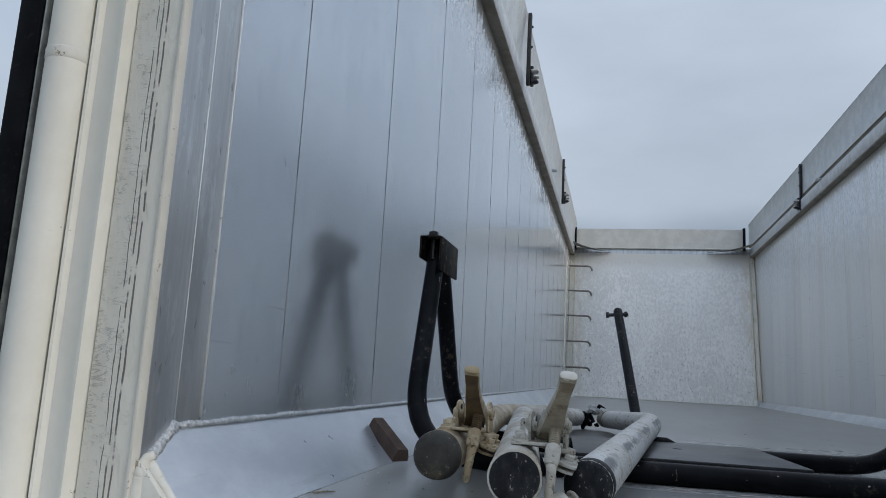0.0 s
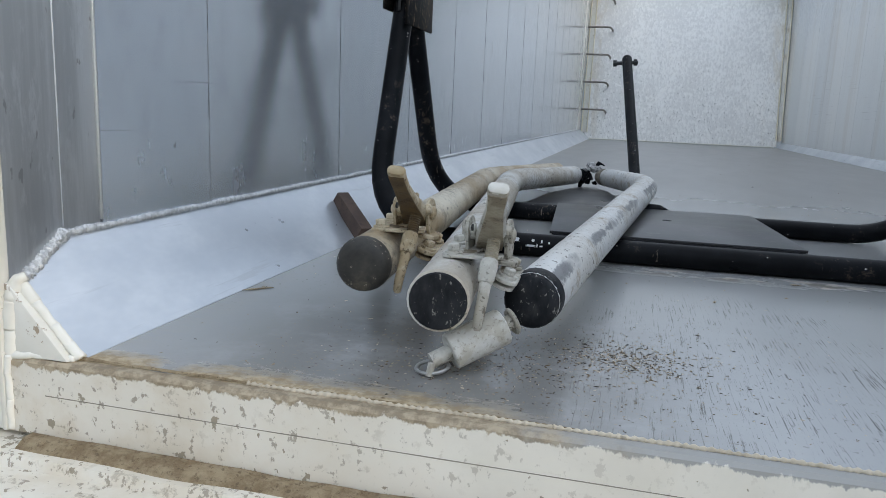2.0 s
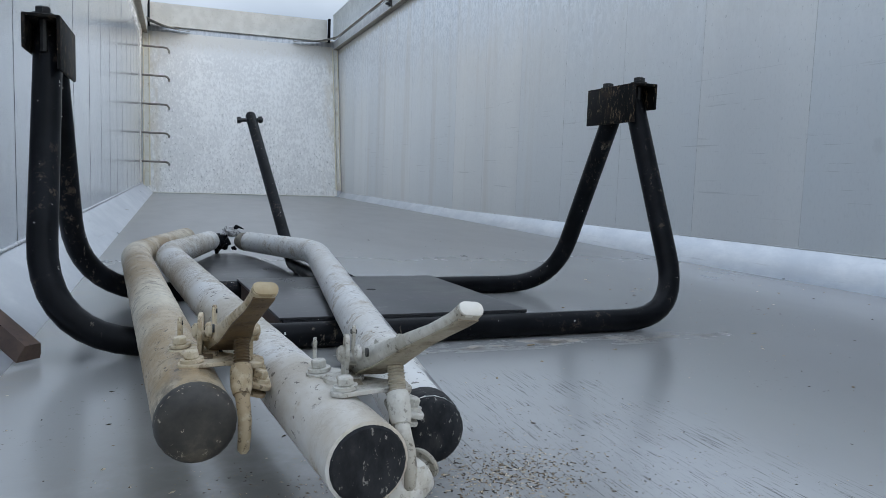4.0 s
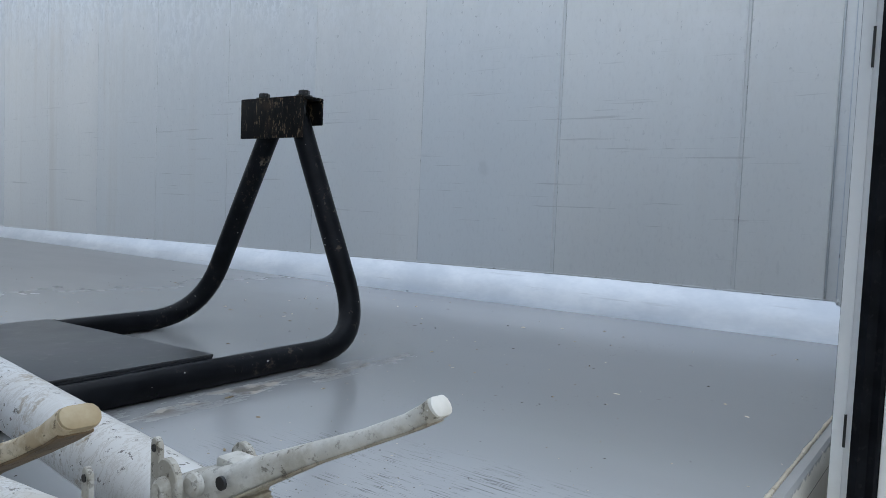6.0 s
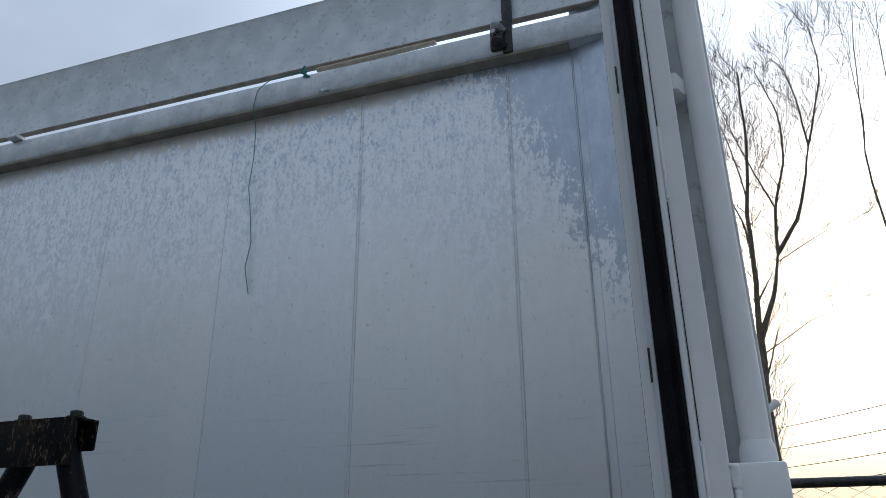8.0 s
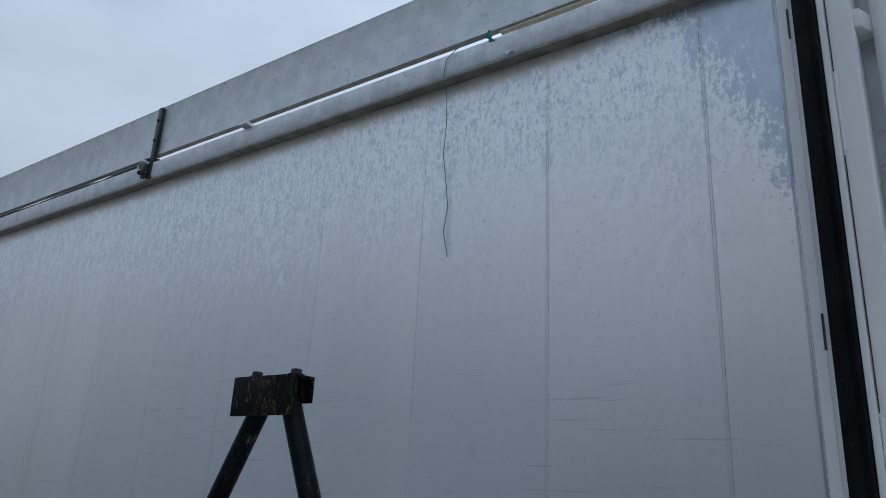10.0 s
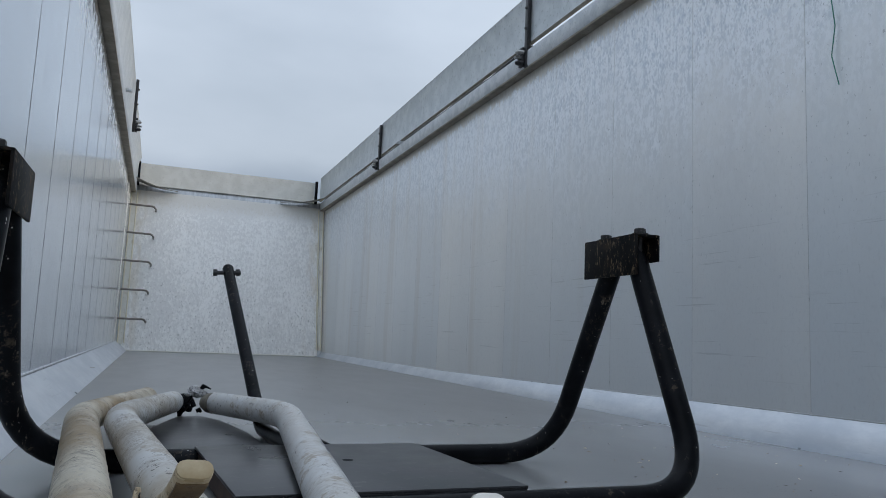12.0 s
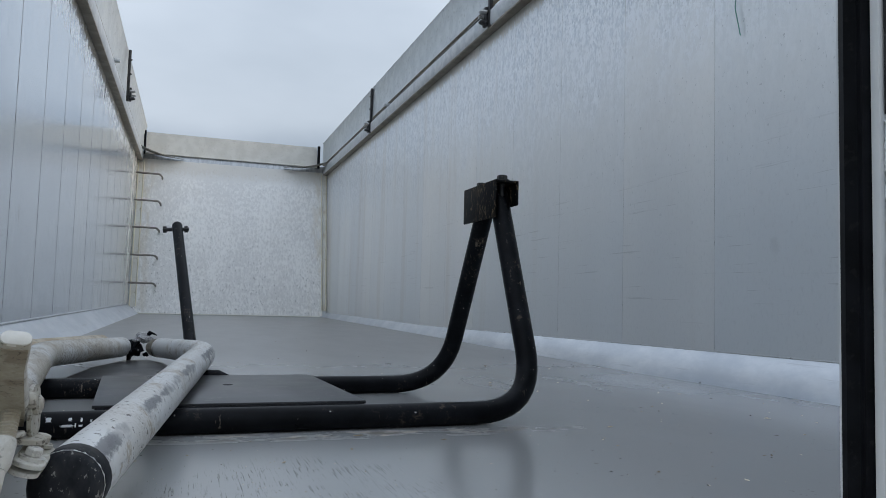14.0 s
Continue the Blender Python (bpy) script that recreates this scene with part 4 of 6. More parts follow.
# fold-up boards above the walls
for s, tag in ((-1, "left"), (1, "right")):
    tilt = 0.035 if s < 0 else 0.0
    board = root("side_board", (s * 1.18, 4.8, 2.1), "grey galvanised board standing above the wall rail", "side board", "boards above the walls")
    part("sheet", prism([(s * 1.172, 2.10), (s * (1.172 - tilt), 2.405), (s * (1.165 - tilt), 2.418), (s * (1.190 - tilt), 2.418), (s * 1.190, 2.10)], 1, 0.03, 9.66), M_BOARD, board)
    # a thin dark brown strip along the board's lower edge
    part("lower_lip", box((min(s * 1.168, s * 1.195), 0.03, 2.097), (max(s * 1.168, s * 1.195), 9.66, 2.104), 0.002), M_SOFFIT, board, "dark brown folded lower edge")
    # the rod that lies in the slit
    rnd = random.Random(8 + s)
    pts = [(s * (1.175 + rnd.uniform(-0.004, 0.004)), y, 2.068 + rnd.uniform(-0.006, 0.008)) for y in np.linspace(3.5, 9.3, 30)]
    r = thing("tarpaulin_rod", sweep(pts, 0.010, 8), M_DARK, "thin dark rod lying on the wall rail", "rod", "rods on the rails")

fb = root("front_board", (0, front_y(2.06) - 0.01, 2.06), "cream painted board standing above the front wall", "front board")
part("sheet", prism([(front_y(2.05) - 0.012, 2.055), (front_y(2.32) - 0.03, 2.31), (front_y(2.32) - 0.03, 2.325), (front_y(2.32) + 0.01, 2.325), (front_y(2.05) + 0.01, 2.055)], 0, -1.126, 1.066), M_BOARD_F, fb)
part("lower_lip", box((-1.13, front_y(2.0) - 0.022, 2.036), (1.11, front_y(2.0) + 0.03, 2.052), 0.004), M_BOARD_F, fb, "pale ledge under the board")
for x0, x1 in ((-1.152, -1.1265), (1.0665, 1.102)):
    part("corner_seal", box((x0, front_y(2.1) - 0.045, 2.03), (x1, front_y(2.1) - 0.015, 2.335), 0.003), M_RUBBER, fb, "black rubber corner seal")

# sagging corner flaps
for s in (-1, 1):
    bm = bmesh.new()
    rows = []
    for i in range(9):
        u = i / 8
        x = s * (1.165 - (0.50 if s < 0 else 0.55) * u)
        z = 2.085 - 0.088 * (1 - (1 - u) ** 2.2)
        depth = 0.28 * (1 - u) + 0.02
        rows.append([bm.verts.new((x, front_y(2.0) - 0.03 - depth * v, z - 0.01 * v)) for v in (0, 0.5, 1)] + [bm.verts.new((x, front_y(2.0) - 0.03 - depth * v, z - 0.01 * v + 0.006)) for v in (1, 0.5, 0)])
    for a, b in zip(rows, rows[1:]):
        for k in range(6):
            bm.faces.new((a[k], a[(k + 1) % 6], b[(k + 1) % 6], b[k]))
    bm.faces.new(rows[0]), bm.faces.new(rows[-1][::-1])
    thing("corner_flap", bm, M_FLAP, "sagging dull rubber flap in the front top corner", "flap", "corner flaps")


def board_hinge(s, y, inset=0.0):
    """A black upright bar with a clamp, holding a board over the rail."""
    h = root("board_hinge", (s * (1.16 - inset), y, 1.95), "black steel upright with a clamp on the wall rail", "hinge", "hinges of the boards")
    part("upright", box((min(s * (1.145 - inset), s * (1.168 - inset)), y - 0.018, 1.945), (max(s * (1.145 - inset), s * (1.168 - inset)), y + 0.018, 2.405), 0.003), M_DARK, h)
    for k in range(2):
        z = 1.975 + 0.065 * k
        part("clamp_ear", sweep([(s * (1.148 - inset), y + 0.02, z), (s * (1.118 - inset), y + 0.035, z + 0.005), (s * (1.11 - inset), y + 0.05, z + 0.006)], 0.02, 10, None, True, [0.022, 0.024, 0.016], 0.7), M_STEEL if k else M_DARK, h)
    part("clamp_plate", box((min(s * (1.128 - inset), s * (1.15 - inset)), y + 0.012, 1.955), (max(s * (1.128 - inset), s * (1.15 - inset)), y + 0.06, 2.075), 0.006), M_DARK, h)
    part("bolt", rod((s * (1.15 - inset), y + 0.04, 2.01), (s * (1.095 - inset), y + 0.04, 2.01), 0.009, 8), M_STEEL, h)
    for z in (2.19, 2.32):
        part("bolt", hexbolt((s * (1.145 - inset), y, z), (-s, 0, 0), 0.007, 0.01), M_DARK, h)


for y in (0.38, 3.53, 6.69):
    board_hinge(1, y)
for y in (0.3, 3.34, 6.42):
    board_hinge(-1, y, 0.045)
for s, ys in ((1, (2.68, 5.97)), (-1, (2.4, 5.6))):
    for y in ys:
        thing("stop_lug", box((min(s * 1.11, s * 1.17), y - 0.03, 2.049), (max(s * 1.11, s * 1.17), y + 0.03, 2.066), 0.002), M_RAIL, "small grey stop plate on the wall rail", "lug", "stop plates")
thing("rope_hook", sweep([(1.152, 1.10, 1.958), (1.132, 1.10, 1.946), (1.118, 1.11, 1.928)], 0.008, 8), M_RAIL, "small bent steel hook under the rail", "hook")

# rungs in the front left corner
for i, z in enumerate((1.728, 1.378, 1.035, 0.692, 0.352)):
    y = front_y(z) - 0.17
    pts = fillet([(-1.208, y - 0.02, z + 0.02), (-0.93, y, z + 0.02), (-0.905, front_y(z) - 0.1, z - 0.005), (-0.905, front_y(z) - 0.002, z - 0.015)], 0.04, 5)
    thing("step_rung", sweep(pts, 0.012, 10), M_RUNG, "bent steel bar rung between side wall and front wall", "rung", "rungs in the corner")

# ---------------------------------------------------------------- rear frame
sill = thing("trim_sill", prism([(0.0, -0.088), (0.0, -0.004), (0.004, 0.0), (0.0165, 0.0), (0.02, -0.088)], 0, -1.1705, 1.134), M_SILL, "chipped cream painted rear sill with dirt stains", "sill", kind="structure")
part("ridge_line", bead((-1.12, 0.0002, -0.04), (1.12, 0.0002, -0.04), 0.0006, 81, 0.05), M_SOFFIT, sill, "thin dirty scribed line")
part("weld_bead", bead((-0.88, 0.0185, 0.0006), (-0.56, 0.0185, 0.0006), 0.0024, 83, 0.0016, 0.30), M_WOOD, sill, "mud-stained stitched weld along the floor edge")
part("weld_bead", bead((-0.56, 0.0185, 0.0008), (1.1, 0.0185, 0.0008), 0.0024, 82, 0.0016, 0.30), M_WOOD, sill, "tan stitched weld along the floor edge")
ledge = thing("trim_ledge", prism([(-0.30, -0.13), (-0.30, -0.105), (-0.045, -0.105), (-0.04, -0.094), (0.02, -0.094), (0.02, -0.2), (-0.30, -0.2)], 0, -1.30, 1.30), M_SILL, "chipped white rear ledge below the sill", "ledge", kind="structure")
# mud packed on the ledge and at the sill's corner
rnd = random.Random(4)
bm = bmesh.new()
n = 60
rows = []
for i in range(n + 1):
    x = -1.14 + 1.2 * i / n
    w = 0.030 + 0.008 * noise.noise(Vector((x * 9, 0, 0)))
    h = 0.008 + 0.004 * noise.noise(Vector((x * 14, 3, 0)))
    rows.append([bm.verts.new((x, -0.001, -0.094 + h)), bm.verts.new((x, -w * 0.5, -0.093 + h * 0.8)), bm.verts.new((x, -w, -0.095)), bm.verts.new((x, -0.001, -0.096))])
for a, b in zip(rows, rows[1:]):
    for k in range(4):
        bm.faces.new((a[k], a[(k + 1) % 4], b[(k + 1) % 4], b[k]))
bm.faces.new(rows[0]), bm.faces.new(rows[-1][::-1])
thing("mud_strip", bm, M_MUD, "brown dried mud packed along the rear ledge", "mud", kind="stuff")
bm = bmesh.new()
n = 44
rows = []
for i in range(n + 1):
    x = -1.10 + 0.56 * i / n
    w = max(0.0015, (0.007 + 0.014 * noise.noise(Vector((x * 12, 5, 0)))) * (1 - 0.6 * i / n))
    h = 0.002 + 0.0015 * noise.noise(Vector((x * 20, 9, 0)))
    rows.append([bm.verts.new((x, 0.018, 0.0005)), bm.verts.new((x, 0.018 + w * 0.4, 0.001 + abs(h))), bm.verts.new((x, 0.018 + w, 0.0004))])
for a, b in zip(rows, rows[1:]):
    for k in range(2):
        bm.faces.new((a[k], a[k + 1], b[k + 1], b[k]))
thing("mud_smear", bm, M_MUD, "sandy brown mud smear along the floor edge", "mud", kind="stuff")

# left rear frame: face with torn seal, channel, hinge pipe, opened door folded back
thing("trim_frame_left", box((-1.250, -0.002, -0.088), (-1.174, 0.012, 2.46), 0.003), m_residue(), "cream rear frame face with torn black seal residue", "frame", kind="structure")
thing("trim_frame_edge", box((-1.178, -0.005, -0.088), (-1.171, 0.014, 2.46), 0.0025), M_DIRTY, "dirty cream inner edge of the rear frame", "frame", kind="structure")
corner = thing("trim_sill_corner", prism([(-1.1705, 0.001), (-1.1705, 0.084), (-1.163, 0.080), (-1.092, 0.001)], 1, 0.004, 0.020, None, 0.0012), M_DIRTY, "cream painted corner plate between sill and post", "frame", kind="structure")
for pts, radii in (([(-1.168, 0.006, -0.002), (-1.167, 0.008, 0.030), (-1.166, 0.010, 0.062), (-1.163, 0.014, 0.086), (-1.155, 0.020, 0.090)], [0.0075, 0.0090, 0.0098, 0.0100, 0.0055]),
                   ([(-1.162, 0.018, 0.082), (-1.143, 0.019, 0.060), (-1.120, 0.019, 0.036), (-1.102, 0.019, 0.017), (-1.086, 0.019, 0.002)], [0.0072, 0.0058, 0.0052, 0.0056, 0.0062]),
                   ([(-1.166, 0.004, 0.001), (-1.140, 0.006, 0.003), (-1.112, 0.010, 0.003), (-1.090, 0.015, 0.002)], [0.0050, 0.0040, 0.0036, 0.0045]),
                   ([(-1.168, -0.001, -0.085), (-1.1675, 0.0, -0.050), (-1.168, 0.0, -0.020), (-1.1675, 0.001, 0.002)], [0.0036, 0.0045, 0.0034, 0.0042])):
    smooth = fillet(pts, 0.02, 4)
    line = []
    for a, b in zip(smooth, smooth[1:]):
        n = max(1, int((b - a).length / 0.003))
        line += [a.lerp(b, k / n) for k in range(n)]
    line.append(smooth[-1])
    grow = [float(v) for v in np.interp(np.linspace(0, 1, len(line)), np.linspace(0, 1, len(radii)), radii)]
    bm = sweep(line, grow[0], 12, None, True, [g * (1 + 0.16 * noise.noise(Vector((k * 0.35, g * 900, 0)))) for k, g in enumerate(grow)])
    for v in bm.verts:
        v.co += noise.noise_vector(v.co * 70) * 0.0014
    part("weld_bead", bm, M_CREAM, corner, "smooth lumpy weld under cream paint")
thing("trim_channel_left", prism([(-1.2515, 0.02), (-1.2515, -0.018), (-1.2535, -0.022), (-1.2575, -0.022), (-1.2605, -0.016), (-1.2925, -0.014), (-1.2955, -0.023), (-1.2995, -0.024), (-1.302, -0.020), (-1.302, 0.02)], 2, -0.094, 2.46), M_CREAM,
      "cream painted channel of the rear frame", "frame", kind="structure")
QX, QY = -1.330, -0.03
pipe = root("hinge_pipe", (QX, QY, -0.094), "cream painted vertical hinge pipe on the rear frame", "hinge pipe")
part("pipe", rod((QX, QY, -0.094), (QX, QY, 0.618), 0.0275, 24), M_CREAM, pipe)
part("pipe", rod((QX, QY, 0.624), (QX, QY, 2.4), 0.0272, 24), M_CREAM, pipe)
part("collar", sweep([(QX, QY, z) for z in (0.612, 0.615, 0.620, 0.625, 0.629)], 0.029, 24, None, True, [0.0276, 0.0287, 0.0280, 0.0287, 0.0276]), M_DIRTY, pipe, "grey ring between the pipe's halves")
ld = root("left_door", (-1.39, 0.6, -0.06), "white trailer door folded open against the outside", "door")
part("leaf", box((-1.412, -0.035, -0.06), (-1.362, 1.14, 2.4), 0.006), M_WHITE, ld)
part("seal", box((-1.404, -0.052, -0.06), (-1.3645, -0.034, 2.4), 0.005), M_RUBBER, ld, "black rubber door seal")
part("seal_holder", box((-1.3635, -0.048, -0.06), (-1.3605, -0.030, 2.4), 0.001), M_STEEL, ld, "thin grey seal holder")

# right rear door: closed leaf whose free edge with its seal stands near the middle
DX, DY0, DY1 = 0.055, -0.125, -0.030
rd = root("right_door", (0.65, -0.07, -0.088), "white trailer door standing closed with a black edge seal", "door")
leaf = part("leaf", box((DX + 0.004, DY0, -0.086), (1.24, -0.0512, 2.42), 0.004), M_WHITE, rd)
part("inner_leaf", box((0.0765, -0.0512, -0.086), (1.24, DY1, 2.42), 0.002), M_WHITE, rd)
part("edge_strip", box((0.0725, -0.0500, -0.086), (0.0780, DY1 + 0.002, 2.42), 0.0015), M_WHITE, rd, "pale strip beside the seal")
part("strip_lip", box((0.0700, -0.0430, -0.086), (0.0735, -0.0415, 2.42), 0.0005), M_WHITE, rd, "raised pale edge of the strip")
part("edge_strip", box((DX - 0.003, -0.0925, -0.086), (DX + 0.0045, -0.0835, 2.42), 0.0015), M_WHITE, rd, "pale lip beside the seal")
seal = part("seal", prism([(DX + 0.004, -0.0830), (DX - 0.004, -0.0825), (DX - 0.008, -0.0790), (DX - 0.003, -0.0705), (DX - 0.004, -0.0670), (DX - 0.009, -0.0610), (DX - 0.005, -0.0520), (DX + 0.004, -0.0512)], 2, -0.086, 2.42), M_RUBBER, rd, "ribbed black rubber edge seal")
rnd = random.Random(41)
for k in range(5):                              # long slits between short welded stretches
    z = -0.04 + 0.47 * k
    part("slit", box((DX + 0.0020, -0.0950, z), (DX + 0.0046, -0.0936, z + 0.34)), M_DARK, rd)
    part("tack_weld", bead((DX + 0.0035, -0.0955, z + 0.345), (DX + 0.0035, -0.0955, z + 0.465), 0.0028, 300 + k, 0.003, 0.2), M_WHITE, rd, "painted tack weld")
    part("nick", box((0.0695, -0.0440, z + 0.10 + rnd.uniform(-0.03, 0.02)), (0.0735, -0.0410, z + 0.13)), M_DARK, rd)
part("gap", box((0.0745, -0.0300, -0.086), (0.0790, -0.0276, 2.42)), M_DARK, rd, "dark gap along the door frame")
PX, PY = 0.120, -0.1640
lock = part("lock_pipe", rod((PX, PY, 0.425), (PX, PY, 2.3), 0.0195, 24), M_WHITE, rd, "white painted locking pipe")
part("collar", sweep([(PX, PY, 0.404), (PX, PY, 0.410), (PX, PY, 0.424), (PX, PY, 0.434)], 0.022, 24, None, True, [0.0225, 0.0240, 0.0232, 0.0196]), M_WHITE, lock, "white weld collar")
part("bearing_box", box((DX + 0.012, PY - 0.0285, 0.300), (PX + 0.03, DY0 + 0.004, 0.4020), 0.004), M_WHITE, rd, "welded white bearing box")
part("weld_bead", bead((DX + 0.010, DY0 - 0.005, 0.298), (DX + 0.010, DY0 - 0.005, 0.400), 0.0062, 93, 0.003, 0.22), M_WHITE, rd)
low = part("lower_pipe", rod((PX, PY, -0.086), (PX, PY, 0.275), 0.0195, 24), M_DIRTY, rd, "rust-stained lower locking pipe")
part("flare", sweep([(PX, PY, 0.258), (PX, PY, 0.272), (PX, PY, 0.280), (PX, PY, 0.2965)], 0.022, 24, None, True, [0.0197, 0.0215, 0.0260, 0.0265]), M_DIRTY, low)
part("gap", box((DX + 0.014, PY - 0.0275, 0.2960), (PX + 0.028, DY0 + 0.002, 0.3005)), M_DARK, rd, "dark gap under the bearing box")
part("rail_strip", box((DX + 0.016, DY0 - 0.010, -0.086), (DX + 0.022, DY0 + 0.001, 0.297), 0.002), M_WHITE, rd)
# board grey instead of door white paints in the shade behind the pipe
part("back_channel", box((0.150, -0.190, -0.086), (0.178, DY0 + 0.001, 2.42), 0.003), M_BOARD, rd, "channel behind the pipe, its shade put in as grey")
part("hook_tab", sweep([(0.17, -0.180, 0.475), (0.175, -0.198, 0.488), (0.177, -0.203, 0.492)], 0.009, 10, None, True, [0.004, 0.0055, 0.0065]), M_WHITE, rd)
for z in (0.98, 1.62):
    part("pipe_clip", prism([(DX + 0.035, DY0 + 0.002), (DX + 0.035, DY0 - 0.008), (PX - 0.002, PY + 0.0185), (PX + 0.01, PY + 0.012), (PX + 0.02, DY0 + 0.002)], 2, z, z + 0.03, None, 0.0015), M_WHITE, rd)

# plain body below the floor, down to the ground
GROUND = -1.25
thing("trailer_chassis", box((-0.9, 0.1, GROUND), (0.9, 9.3, -0.1), 0.02), M_CHASSIS, "plain dark trailer underbody resting on the ground", "chassis", kind="structure")

# ---------------------------------------------------------------- support frame on the floor
TR = 0.0238
frame_x = root("support_frame", (-0.42, 1.15, 0), "black tubular steel support frame lying on the floor", "support frame")


def u_tube(foot_l, foot_r, top_l, top_r, radius):
    """Left top, left foot, right foot, right top; the corners bent to a radius."""
    mid = Vector(foot_l).lerp(Vector(foot_r), 0.5)
    return fillet([top_l, foot_l, mid], radius * 1.3, 10) + fillet([mid, foot_r, top_r], radius, 10)[1:]


part("front_tube", sweep(u_tube((-1.046, 0.856, TR), (0.212, 0.890, TR), (-1.055, 1.072, 0.548), (0.2045, 1.108, 0.525), 0.14), TR, 18), M_BLACK, frame_x)
part("rear_tube", sweep(u_tube((-1.048, 1.388, TR), (0.180, 1.415, TR), (-1.057, 1.122, 0.548), (0.2035, 1.170, 0.525), 0.155), TR, 18), M_BLACK, frame_x)
for x0, x1, y0, y1, zt, inner in ((0.172, 0.236, 1.055, 1.265, 0.553, 1), (-1.087, -1.027, 1.002, 1.212, 0.571, -1)):
    t = 0.006
    br = part("bracket", box((x0, y0, zt - t), (x1, y1, zt), 0.002), M_BRACKET, frame_x, "black U-shaped bracket worn to rust")
    lo_in, lo_out = zt - 0.092, zt - 0.060
    a, b = ((x0, x0 + t), (x1 - t, x1)) if inner > 0 else ((x1 - t, x1), (x0, x0 + t))
    part("flange", box((a[0], y0, lo_in), (a[1], y1, zt - 0.001), 0.002), M_BRACKET, br)
    part("flange", box((b[0], y0, lo_out), (b[1], y1, zt - 0.001), 0.002), M_BRACKET, br)
    for y in (y0 + 0.03, y1 - 0.045):
        part("bolt", hexbolt(((x0 + x1) / 2, y, zt), (0, 0, 1), 0.013, 0.016), M_DARK, br)
        part("bolt_shank", rod(((x0 + x1) / 2, y, zt - 0.06), ((x0 + x1) / 2, y, zt - 0.004), 0.007, 8), M_DARK, br)
plate = part("plate", prism([(-0.665, 0.886), (-0.165, 0.892), (-0.200, 1.400), (-0.700, 1.395)], 2, 0.0470, 0.0530, None, 0.0008), M_PLATE, frame_x, "flat dark steel plate")
part("edge_weld", bead((-0.660, 0.8875, 0.0425), (-0.170, 0.8935, 0.0425), 0.0072, 131, 0.004, 0.10), M_BLACK, plate, "black painted weld between plate and tube")
part("hole", rod((-0.418, 1.184, 0.0520), (-0.418, 1.184, 0.0534), 0.011, 16), M_RUBBER, plate, "dark bolt hole")
part("plate_web", prism([(-0.692, 1.375), (-0.684, 1.375), (-0.652, 0.905), (-0.660, 0.905)], 2, 0.006, 0.0468), M_RUST, frame_x, "rusty brown web under the plate")
for x, zc, w, h in ((-0.726, 0.036, 0.010, 0.007), (-0.693, 0.036, 0.007, 0.005), (-0.697, 0.0255, 0.024, 0.004), (-0.675, 0.035, 0.004, 0.006), (-0.676, 0.0255, 0.008, 0.003), (-0.684, 0.0265, 0.003, 0.007), (-0.660, 0.033, 0.004, 0.004)):
    bm = bmesh.new()
    rings = []
    for k in range(5):
        z = zc + h * (k / 4 - 0.5)
        y = 0.856 + 0.027 * (x + 1.046) - math.sqrt(max(0.0, (TR + 0.0009) ** 2 - (z - TR) ** 2))
        wob = 0.75 + 0.25 * math.sin(k * 2.3 + x * 50)
        rings.append([bm.verts.new((x + u * w * wob, y + q, z)) for u, q in ((-0.5, 0), (0.5, 0), (0.5, 0.002), (-0.5, 0.002))])
    for a, b in zip(rings, rings[1:]):
        for k in range(4):
            bm.faces.new((a[k], a[(k + 1) % 4], b[(k + 1) % 4], b[k]))
    bm.faces.new(rings[0]), bm.faces.new(rings[-1][::-1])
    part("paint_fleck", bm, M_WHITE, frame_x, "white paint fleck")
# third leg: gusset, then a pole that leans back
part("gusset", prism([(-0.84, 1.43), (-0.51, 1.43), (-0.535, 1.85), (-0.585, 2.13), (-0.64, 2.26), (-0.71, 2.24), (-0.79, 1.95)], 2, 0.014, 0.020, None, 0.0008), M_PLATE, frame_x, "dusty dark steel gusset plate")
pole = part("pole", sweep(fillet([(-0.46, 1.42, 0.0215), (-0.488, 1.925, 0.0215), (-0.5685, 2.498, 0.522)], 0.07, 6), 0.0195, 16), M_BLACK, frame_x)
part("pole_cap", sweep([(-0.568, 2.495, 0.519), (-0.569, 2.504, 0.528), (-0.5695, 2.508, 0.533)], 0.02, 16, None, True, [0.0197, 0.016, 0.006]), M_BLACK, pole)
part("cross_bolt", rod((-0.613, 2.480, 0.503), (-0.524, 2.480, 0.509), 0.0075, 8), M_DARK, pole)
part("nut", rod((-0.620, 2.480, 0.5025), (-0.606, 2.480, 0.5035), 0.014, 6), M_DARK, pole)
part("nut", rod((-0.541, 2.480, 0.508), (-0.528, 2.480, 0.509), 0.014, 6), M_DARK, pole)
part("weld_lump", sweep([(-0.475, 1.405, 0.045), (-0.455, 1.412, 0.052), (-0.43, 1.412, 0.053), (-0.405, 1.405, 0.046)], 0.012, 10, None, True, [0.008, 0.014, 0.012, 0.006]), M_BLACK, frame_x)


